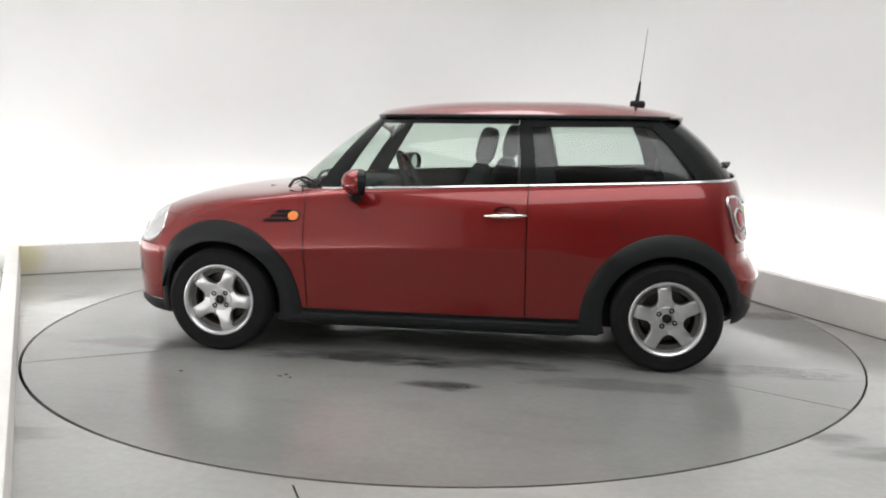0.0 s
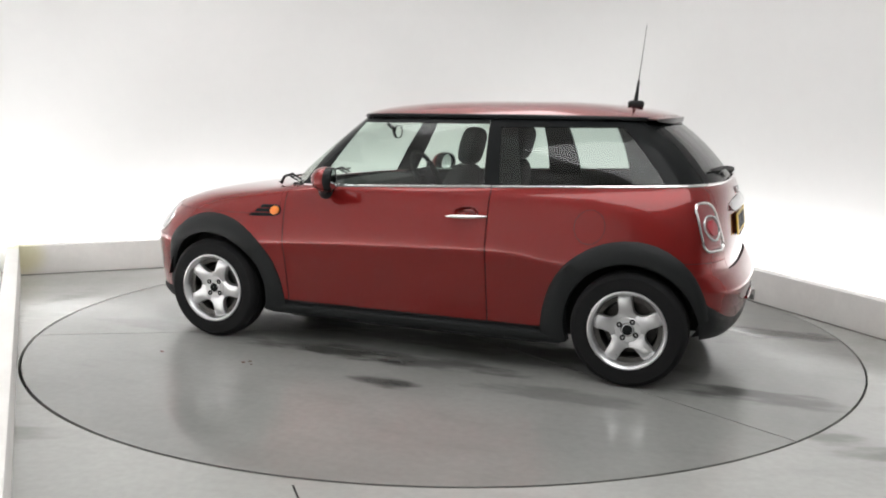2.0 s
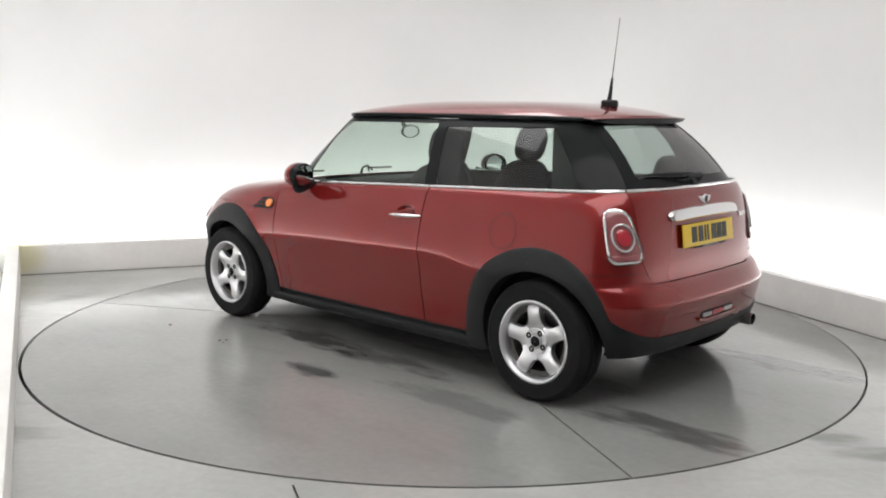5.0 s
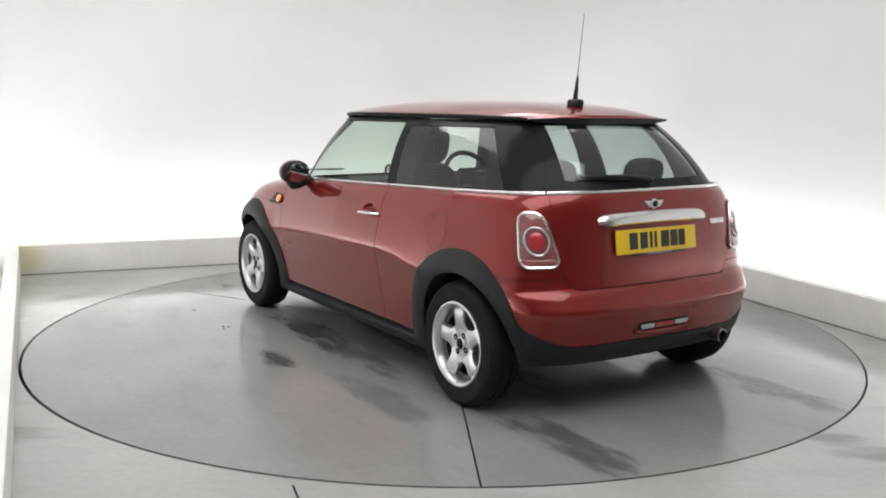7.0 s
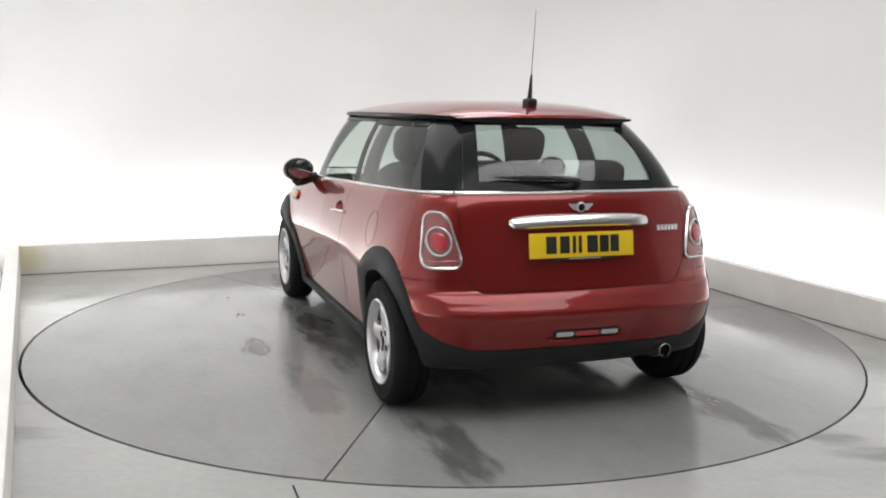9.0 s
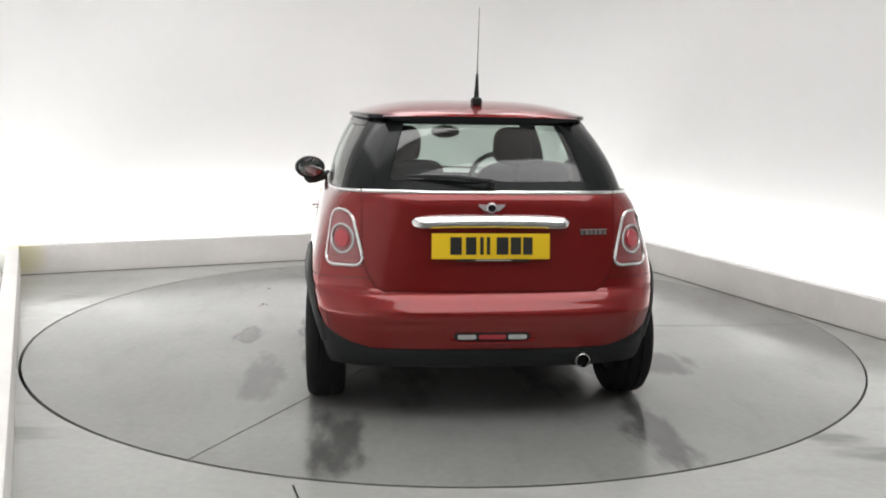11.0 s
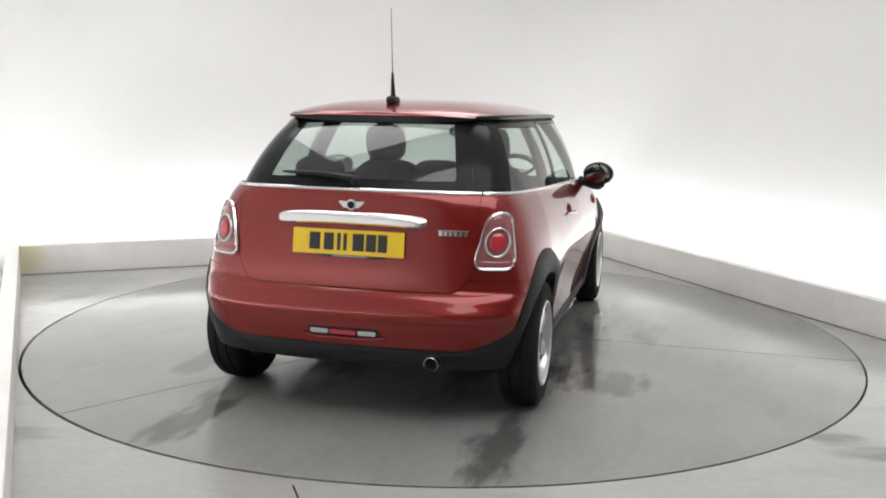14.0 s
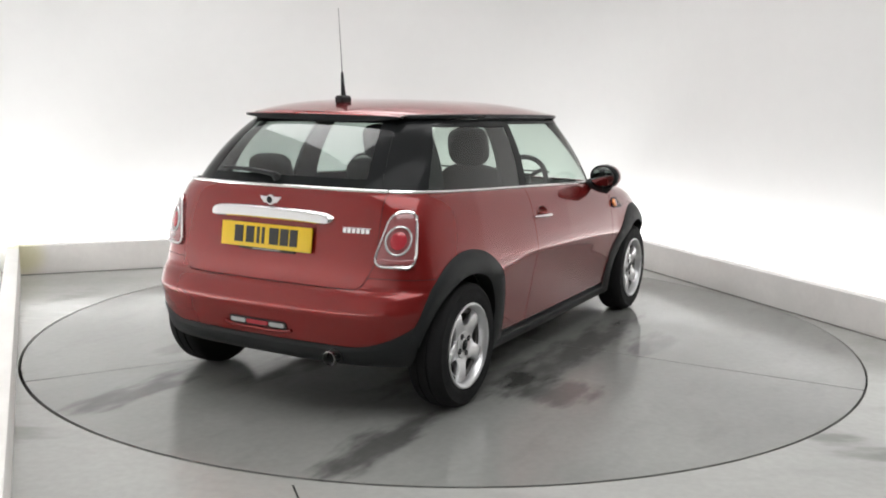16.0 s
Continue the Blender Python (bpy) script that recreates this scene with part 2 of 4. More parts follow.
def build_bay():
    # the fixed floor, with a round opening for the turntable
    bm = bmesh.new()
    n = 160
    hole, shift = TABLE_R + 0.0125, Vector((-0.003, -0.004, 0))
    inner, low, outer = [], [], []
    for i in range(n):
        a = 2 * math.pi * i / n
        d = Vector((math.cos(a), math.sin(a), 0))
        inner.append(bm.verts.new(shift + d * hole))
        low.append(bm.verts.new(shift + d * hole - Vector((0, 0, 0.05))))
        du, dv = d.dot(U), d.dot(V)
        reach = min(((W_RIGHT + 0.1) / du) if du > 1e-6 else 99, ((W_LEFT - 0.1) / du) if du < -1e-6 else 99,
                    ((W_BACK + 0.1) / dv) if dv > 1e-6 else 99, (FRONT / dv) if dv < -1e-6 else 99)
        outer.append(bm.verts.new(d * reach))
    for i in range(n):
        j = (i + 1) % n
        bm.faces.new((inner[i], inner[j], outer[j], outer[i]))
        bm.faces.new((inner[i], inner[j], low[j], low[i]))
    tagged(part("floor", bm, M["floor"], smooth=False), "worn grey painted concrete floor, damp in patches", "floor", kind="structure")
    bm = bmesh.new()
    add_box(bm, (0, -2.7, -0.11), (6.4, 12.0, 0.1), 0, RM)
    tagged(part("pit_floor", bm, M["dark"]), "dark pit floor beneath the turntable", "floor", kind="structure")
    # a sawn joint in the fixed floor
    bm = bmesh.new()
    a, b = Vector((-0.553, -2.462, 0.0015)), Vector((0.05, -4.2, 0.0015))
    side = (b - a).normalized().cross(Vector((0, 0, 1))) * 0.004
    bm.faces.new([bm.verts.new(q) for q in (a - side, b - side, b + side, a + side)])
    tagged(part("floor_joint", bm, M["dark"]), "dark sawn joint in the concrete floor", "joint", kind="structure")
    # walls and ceiling
    # the bay's wall runs round its back corners in coves
    rad, path = 0.75, [(W_LEFT, MOUTH)]
    for cu, a0 in ((W_LEFT + rad, 180.0), (W_RIGHT - rad, 90.0)):
        for i in range(17):
            a = radians(a0 - 90.0 * i / 16)
            path.append((cu + rad * math.cos(a), W_BACK - rad + rad * math.sin(a)))
    path.append((W_RIGHT, MOUTH))
    out, n = [], len(path)
    for i, (u, v) in enumerate(path):
        d = Vector(path[min(i + 1, n - 1)]) - Vector(path[max(i - 1, 0)])
        d.normalize()
        out.append((u - d.y * 0.1, v + d.x * 0.1))
    bm = bmesh.new()
    sheets = [[bm.verts.new(room(u, v, z)) for u, v in row] for row, z in ((path, 0), (path, CEILING), (out, CEILING), (out, 0))]
    for lo, hi in zip(sheets, sheets[1:] + sheets[:1]):
        for i in range(n - 1):
            bm.faces.new((lo[i], lo[i + 1], hi[i + 1], hi[i]))
    for i in (0, n - 1):
        bm.faces.new([row[i] for row in sheets])
    tagged(part("wall_bay", bm, M["wall"]), "plain white painted studio wall with rounded corners", "wall", kind="structure")
    hall = "dim grey hall wall before the bay"
    slab("wall_front", W_LEFT - 0.1, W_RIGHT + 0.1, FRONT - 0.1, FRONT, 0, CEILING, M["hall"], hall, "wall")
    slab("wall_hall_right", W_RIGHT, W_RIGHT + 0.1, FRONT, MOUTH, 0, CEILING, M["hall"], hall, "wall")
    slab("wall_hall_left", W_LEFT - 0.1, W_LEFT, FRONT, MOUTH, 0, CEILING, M["hall"], hall, "wall")
    slab("ceiling", W_LEFT - 0.1, W_RIGHT + 0.1, FRONT - 0.1, W_BACK + 0.1, CEILING, CEILING + 0.1, M["ceiling"], "plain white studio ceiling", "ceiling")
    # the low kerbs before the light troughs
    kl = "low white painted kerb hiding a light trough, scuffed"
    slab("kerb_back", K_LEFT - KERB_T, K_RIGHT + KERB_T, K_BACK, K_BACK + KERB_T, 0, KERB_H, M["kerb"], kl, "kerb", 0.006)
    slab("kerb_right", K_RIGHT, K_RIGHT + KERB_T, -6.0, K_BACK - 0.002, 0, KERB_H, M["kerb"], kl, "kerb", 0.006)
    askew = RM @ Matrix.Translation((K_LEFT - 0.05, K_BACK, 0)) @ Matrix.Rotation(radians(1.2), 4, "Z")
    tagged(part("kerb_left", box((-KERB_T / 2, -3.3, KERB_H / 2), (KERB_T, 6.6, KERB_H), 0.006, askew), M["kerb"]), kl, "kerb", kind="structure")
    foot = "dark dirt line where the kerb meets the floor"
    slab("trim_back", K_LEFT - 0.05, K_RIGHT, K_BACK - 0.012, K_BACK, 0, 0.004, M["grime"], foot, "trim")
    slab("trim_right", K_RIGHT - 0.012, K_RIGHT, -6.0, K_BACK - 0.014, 0, 0.004, M["grime"], foot, "trim")
    # lamps lie in the troughs and wash the walls
    runs = (("back", room((K_LEFT + K_RIGHT) / 2, K_BACK + 0.2, 0.12), V, 5.0),
            ("right", room(K_RIGHT + 0.2, -0.5, 0.12), U, 6.0),
            ("left", room(K_LEFT - 0.22, -0.5, 0.12), -U, 6.0))
    for name, c, out, length in runs:
        aim = c + Vector((0, 0, 1)) + out * 0.25
        ob = area("trough_light", c, aim, length, 0.1, TROUGH_POWER * length / 5.0 * (1.6 if name == "left" else 1.0))
        along = Vector((-out.y, out.x, 0))
        z = (c - aim).normalized()
        y = z.cross(along)
        ob.matrix_world = Matrix.Translation(c) @ Matrix((along, y, z)).transposed().to_4x4()
        holder = tagged(new("trough_lamp"), "long white lamp batten lying in a wall trough", "lamp", "trough lamps")
        holder.matrix_world = Matrix.Translation(c - Vector((0, 0, 0.118))) @ Matrix.Rotation(math.atan2(along.y, along.x), 4, "Z")
        part("batten", box((0, 0, 0.03), (length, 0.07, 0.06), 0.005), M["ceiling"], holder)
        part("tube", tube([(-length / 2, 0, 0.08), (length / 2, 0, 0.08)], 0.014), M["tube"], holder, "glowing white tube")
    # soft boxes under the ceiling
    for u, v in ((-0.35, 0.3), (-0.35, -3.1)):
        c = room(u, v, CEILING - 0.1)
        area("ceiling_light", c, c - Vector((0, 0, 1)), 3.4, 2.4, CEILING_POWER / 2, turn=ROOM_TURN)
        holder = tagged(new("ceiling_softbox"), "large flat white softbox hung under the ceiling", "lamp", "ceiling softboxes")
        holder.matrix_world = Matrix.Translation(c) @ RM
        part("frame", box((0, 0, 0.06), (3.5, 2.5, 0.06), 0.01), M["ceiling"], holder)
        part("diffuser", box((0, 0, 0.02), (3.4, 2.4, 0.016)), M["panel"], holder, "glowing white diffuser")


# ---------------------------------------------------------------- the turntable
SEAMS = (149.8, 269.8, 29.8)


def build_turntable():
    top = tagged(new("turntable"), "round grey painted turntable in three plates, tyre marked, with the car's shade painted on", "turntable")
    for k in range(3):
        a0, a1 = radians(SEAMS[(k + 2) % 3]), radians(SEAMS[k])
        while a1 < a0:
            a1 += 2 * math.pi
        bm = bmesh.new()
        n = 60
        gap = 0.0042
        mid = (a0 + a1) / 2
        tip = Vector((math.cos(mid), math.sin(mid), 0)) * gap * 1.15
        ring = [tip]
        for i in range(n + 1):
            a = a0 + (a1 - a0) * i / n
            p = Vector((math.cos(a), math.sin(a), 0)) * TABLE_R
            if i == 0:
                p += Vector((-math.sin(a), math.cos(a), 0)) * gap
            if i == n:
                p -= Vector((-math.sin(a), math.cos(a), 0)) * gap
            ring.append(p)
        up = [bm.verts.new(p) for p in ring]
        dn = [bm.verts.new(p - Vector((0, 0, 0.045))) for p in ring]
        bm.faces.new(up)
        for i in range(len(up)):
            j = (i + 1) % len(up)
            bm.faces.new((up[i], up[j], dn[j], dn[i]))
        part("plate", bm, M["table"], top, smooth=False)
    rng = random.Random(4)
    for x, y, r in ((1.235, 1.205, 0.016), (0.700, 1.198, 0.014), (0.675, 1.170, 0.010), (0.640, 1.215, 0.008)):
        ring = [(r * rng.uniform(0.6, 1.2) * math.cos(k * math.pi / 4.5), r * rng.uniform(0.4, 0.9) * math.sin(k * math.pi / 4.5)) for k in range(9)]
        bm = bmesh.new()
        lo = [bm.verts.new((x + a, y + b, 0.0)) for a, b in ring]
        hi = [bm.verts.new((x + a * 0.7, y + b * 0.7, 0.004)) for a, b in ring]
        bm.faces.new(hi)
        for k in range(9):
            bm.faces.new((lo[k], lo[(k + 1) % 9], hi[(k + 1) % 9], hi[k]))
        part("rust_flake", bm, M["rust"], top, "small dark rusty flake", smooth=False)
    part("hub", lathe([(0.001, 0.0), (0.3, 0.0), (0.3, 0.015), (0.001, 0.015)], 24, pose(0, 0, -0.06, 90)), M["dark"], top)
    return top


# ---------------------------------------------------------------- the car: its surfaces (x forward, y to its left)
HUB_X, HUB_Z, TYRE_R = 1.234, 0.297, 0.297


def table(rows):
    xs, ys = [r[0] for r in rows], [r[1] for r in rows]
    # smooth through the rows (monotone slopes)
    def f(x):
        if x <= xs[0]:
            return ys[0]
        if x >= xs[-1]:
            return ys[-1]
        i = max(k for k in range(len(xs) - 1) if xs[k] <= x)
        d = [(ys[k + 1] - ys[k]) / (xs[k + 1] - xs[k]) for k in range(len(xs) - 1)]
        def slope(k):
            if k == 0:
                return d[0]
            if k == len(xs) - 1:
                return d[-1]
            return 0 if d[k - 1] * d[k] <= 0 else 2 * d[k - 1] * d[k] / (d[k - 1] + d[k])
        h = xs[i + 1] - xs[i]
        t = (x - xs[i]) / h
        return ((1 + 2 * t) * (1 - t) ** 2 * ys[i] + t * (1 - t) ** 2 * h * slope(i)
                + t * t * (3 - 2 * t) * ys[i + 1] + t * t * (t - 1) * h * slope(i + 1))
    return f


half_width = table([(0.17, 0.748), (0.24, 0.763), (0.32, 0.777), (0.44, 0.800), (0.52, 0.8185), (0.560, 0.8300), (0.580, 0.8352), (0.590, 0.8370), (0.600, 0.8376), (0.612, 0.8372), (0.64, 0.8350),
                    (0.68, 0.8312), (0.72, 0.8262), (0.78, 0.8165), (0.84, 0.8030), (0.89, 0.7870), (0.935, 0.7660), (0.957, 0.748)])
nose_x = table([(0.17, 1.905), (0.22, 1.950), (0.25, 1.945), (0.40, 1.95), (0.55, 1.945), (0.66, 1.90), (0.75, 1.835), (0.82, 1.735), (0.875, 1.59),
                (0.915, 1.38), (0.957, 0.92)])
tail_x = table([(0.17, 1.60), (0.22, 1.66), (0.30, 1.735), (0.40, 1.760), (0.46, 1.771), (0.490, 1.777), (0.502, 1.777), (0.512, 1.772), (0.535, 1.755), (0.560, 1.736), (0.5785, 1.712), (0.5805, 1.703),
                (0.66, 1.694), (0.74, 1.684), (0.85, 1.668), (0.93, 1.648), (0.957, 1.632)])
BELT = 0.957


crease_rise = table([(-0.90, 0.0), (-0.84, 0.003), (-0.66, 0.036), (-0.50, 0.047), (-0.2, 0.043), (0.3, 0.034), (0.75, 0.020), (1.0, 0.004), (1.1, 0.0)])


def lift(x, z):
    """The waistline climbs towards the tail."""
    k = min(1, max(0, (z - 0.45) / 0.45))
    return z - 0.0416 * max(-1.7, min(1.0, x)) * k + crease_rise(x) * math.exp(-((z - 0.60) / 0.12) ** 2)


LOOPS = {}


def loop(z):
    """Half an outline at level z from the middle of the nose to the middle of the tail: arc length (0 abreast of the middle), x, y."""
    key = round(z, 4)
    if key not in LOOPS:
        b, xf, xr = half_width(z), nose_x(z), tail_x(z)
        sharp = 22.0
        pts = []
        n = 220
        for i in range(n + 1):
            t = math.pi / 2 * i / n
            pts.append((xf * math.cos(t) ** (2 / 7.0), b * math.sin(t) ** (2 / 2.3)))
        for i in range(1, n + 1):
            t = math.pi / 2 * (1 - i / n)
            c = math.cos(t)
            pts.append((-xr * c ** (2 / sharp), b * max(0, math.sin(t)) ** (2 / 2.5)))
        x = np.array([q[0] for q in pts])
        y = np.array([q[1] for q in pts])
        k = 0.038 + 0.080 * min(1.0, max(0.0, (z - 0.60) / 0.357))
        y = y * (1 - k * np.clip((-x - 0.45) / 1.1, 0, 1.1) ** 1.7)
        if z < 0.66:
            y = y * (1 + 0.010 * min(1, max(0, (0.58 - z) / 0.2)) * np.clip((-x - 1.1) / 0.4, 0, 1) * min(1, (0.66 - z) / 0.03))
        y = y * (1 + 0.026 * np.clip((x - 0.85) / 0.3, 0, 1) * min(1, max(0, (0.76 - z) / 0.1)))
        s = np.concatenate([[0], np.cumsum(np.hypot(np.diff(x), np.diff(y)))])
        LOOPS[key] = (s - s[n], x, y)
    return LOOPS[key]


def arc_at(z, x=None, y=None, tail=True):
    """The arc length from the nose's middle at which the outline has that x, or that y on the tail (or nose) end."""
    s, xs, ys = loop(z)
    if x is not None:
        return float(np.interp(-x, -xs, s))
    i = int(np.argmin(np.abs(xs)))
    if tail:
        return float(np.interp(-y, -ys[i:], s[i:]))
    return float(np.interp(y, ys[:i], s[:i]))


def skin(s, z, off=0.0):
    """The point at arc length s and level z, moved out by off."""
    S, X, Y = loop(z)
    x, y = float(np.interp(s, S, X)), float(np.interp(s, S, Y))
    p = Vector((x, y, lift(x, z)))
    if off:
        x2, y2 = float(np.interp(s + 0.01, S, X)), float(np.interp(s + 0.01, S, Y))
        x1, y1 = float(np.interp(s - 0.01, S, X)), float(np.interp(s - 0.01, S, Y))
        n = Vector((y2 - y1, x1 - x2, 0))
        n = n.normalized() if n.length > 1e-6 else Vector((0, 1, 0))
        p += n * off
    return p


def side(x, z, off=0.0):
    return skin(arc_at(z, x=x), z, off)


def flip(p, s):
    return Vector((p[0], p[1] * s, p[2]))


# the glasshouse between the waist and the roof
def end_loop(b, xf, xr, nf, mf, nr, mr, taper):
    pts = []
    n = 200
    for i in range(n + 1):
        t = math.pi / 2 * i / n
        pts.append((xf * math.cos(t) ** (2 / nf), b * math.sin(t) ** (2 / mf)))
    for i in range(1, n + 1):
        t = math.pi / 2 * (1 - i / n)
        pts.append((-xr * math.cos(t) ** (2 / nr), b * max(0, math.sin(t)) ** (2 / mr)))
    x = np.array([q[0] for q in pts])
    y = np.array([q[1] for q in pts])
    y = y * (1 - taper * np.clip((-x - 0.30) / (xr - 0.30), 0, 1) ** 1.7)
    s = np.concatenate([[0], np.cumsum(np.hypot(np.diff(x), np.diff(y)))])
    m = s[n]
    q = np.where(s <= m, s / m, 1 + (s - m) / (s[-1] - m))
    return q, x, y


WAIST = end_loop(0.742, 0.95, 1.612, 4.5, 2.3, 16, 2.6, 0.125)
EAVES = end_loop(0.598, 0.43, 1.300, 6.0, 2.3, 14, 2.6, 0.170)


def cabin(q, w, off=0.0):
    """The glasshouse at q (0: middle of the windscreen, 1: abreast of the seats, 2: middle of the rear screen), w from waist to eaves."""
    a = Vector((np.interp(q, WAIST[0], WAIST[1]), np.interp(q, WAIST[0], WAIST[2]), 0))
    b = Vector((np.interp(q, EAVES[0], EAVES[1]), np.interp(q, EAVES[0], EAVES[2]), 0))
    a.z = lift(a.x, BELT) + 0.004
    b.z = 1.322 - 0.008 * (b.x - 0.3)
    p = a.lerp(b, w)
    q0, q1 = max(0, q - 0.02), min(2, q + 0.02)
    d = Vector((np.interp(q1, WAIST[0], WAIST[1]) - np.interp(q0, WAIST[0], WAIST[1]),
                np.interp(q1, WAIST[0], WAIST[2]) - np.interp(q0, WAIST[0], WAIST[2]), 0))
    n = d.cross(b - a)
    if n.length > 1e-9:
        n.normalize()
    return p + n * (off + 0.022 * 4 * w * (1 - w))


def q_at(x, w=0.0):
    lo, hi = 0.0, 2.0
    for _ in range(40):
        m = (lo + hi) / 2
        if cabin(m, w).x > x:
            lo = m
        else:
            hi = m
    return (lo + hi) / 2


def roof_point(q, k):
    """The roof sheet: q round its edge, k from the edge (0) to the middle line (1)."""
    e = Vector((np.interp(q, EAVES[0], EAVES[1]), np.interp(q, EAVES[0], EAVES[2]), 0))
    x = e.x * (1.012 if e.x < 0 else 1.0)
    y = e.y * 1.016 * (1 - k)
    base = 1.339 - 0.008 * (x - 0.3)
    across = 1 - (1 - k) ** 3.4
    along = max(0.0, 1 - abs((x + 0.45) / (0.95 if x > -0.45 else 0.91)) ** 3.2)
    return Vector((x, y, base + 0.082 * along * (0.15 + 0.85 * across)))


def unlift(x, z):
    """The level whose skin stands at the true height z."""
    q = z
    for _ in range(12):
        q += z - lift(x, q)
    return q


# ---------------------------------------------------------------- the car: its parts
def in_arch(p, r):
    return any(math.hypot(p.x - h, p.z - HUB_Z) < r for h in (HUB_X, -HUB_X))


def panel(s0, s1, z0, z1, nu, nv, s=1, bm=None, cut=0.0, off=0.0, skip=None, double=0.004):
    """A sheet of the skin between the arcs s0(z), s1(z) and the levels z0, z1."""
    def place(u, v):
        z = z0 + (z1 - z0) * v
        a, b = s0(z), s1(z)
        return a + (b - a) * u, z

    def keep(u, v):
        p = skin(*place(u, v))
        return not ((cut and in_arch(p, cut)) or (skip and skip(p)))
    return grid(lambda u, v: flip(skin(*place(u, v), off), s), nu, nv, bm, keep, double)


def both(make):
    """Left and right halves in one mesh, welded on the middle line."""
    bm = bmesh.new()
    for s in (1, -1):
        b2 = make(s)
        me = bpy.data.meshes.new("half")
        b2.to_mesh(me)
        b2.free()
        bm.from_mesh(me)
        bpy.data.meshes.remove(me)
    bmesh.ops.remove_doubles(bm, verts=bm.verts[:], dist=0.0005)
    return bm


def plate_on(points, off, depth, s=1, base=None):
    """A raised piece on the skin, its outline given as (arc, level) pairs round a middle; base(z): where the arcs are counted from."""
    base = base or (lambda z: 0.0)
    bm = bmesh.new()
    n = len(points)
    ca = sum(p[0] for p in points) / n
    cz = sum(p[1] for p in points) / n

    def at(a, z, o):
        return bm.verts.new(flip(skin(base(z) + a, z, o), s))
    layers = []
    for k, o in ((1.0, off - depth), (1.0, off - depth * 0.25), (0.93, off), (0.5, off + depth * 0.12)):
        layers.append([at(ca + (a - ca) * k, cz + (z - cz) * k, o) for a, z in points])
    for a, b in zip(layers, layers[1:]):
        for i in range(n):
            bm.faces.new((a[i], a[(i + 1) % n], b[(i + 1) % n], b[i]))
    c = at(ca, cz, off + depth * 0.16)
    for i in range(n):
        bm.faces.new((layers[-1][i], layers[-1][(i + 1) % n], c))
    return bm


def ring_on(points, off, radius, s=1, base=None):
    base = base or (lambda z: 0.0)
    return tube([flip(skin(base(z) + a, z, off), s) for a, z in points], radius, 6, closed=True)


def rounded(corners, r, n=5):
    """A polygon with rounded corners, as points."""
    out = []
    m = len(corners)
    for i in range(m):
        p, a, b = Vector(corners[i]), Vector(corners[i - 1]), Vector(corners[(i + 1) % m])
        da, db = (a - p), (b - p)
        k = min(r, da.length * 0.45, db.length * 0.45)
        s, e = p + da.normalized() * k, p + db.normalized() * k
        for j in range(n + 1):
            t = j / n
            out.append(tuple(s * (1 - t) ** 2 + p * 2 * t * (1 - t) + e * t * t))
    return out


def tail_edge(z):
    """Half the tailgate's width at level z."""
    return 0.47 + 0.095 * min(1, max(0, (z - 0.58) / 0.12)) ** 0.5


DOOR_F, DOOR_R = 0.742, -0.478
SILL = 0.262


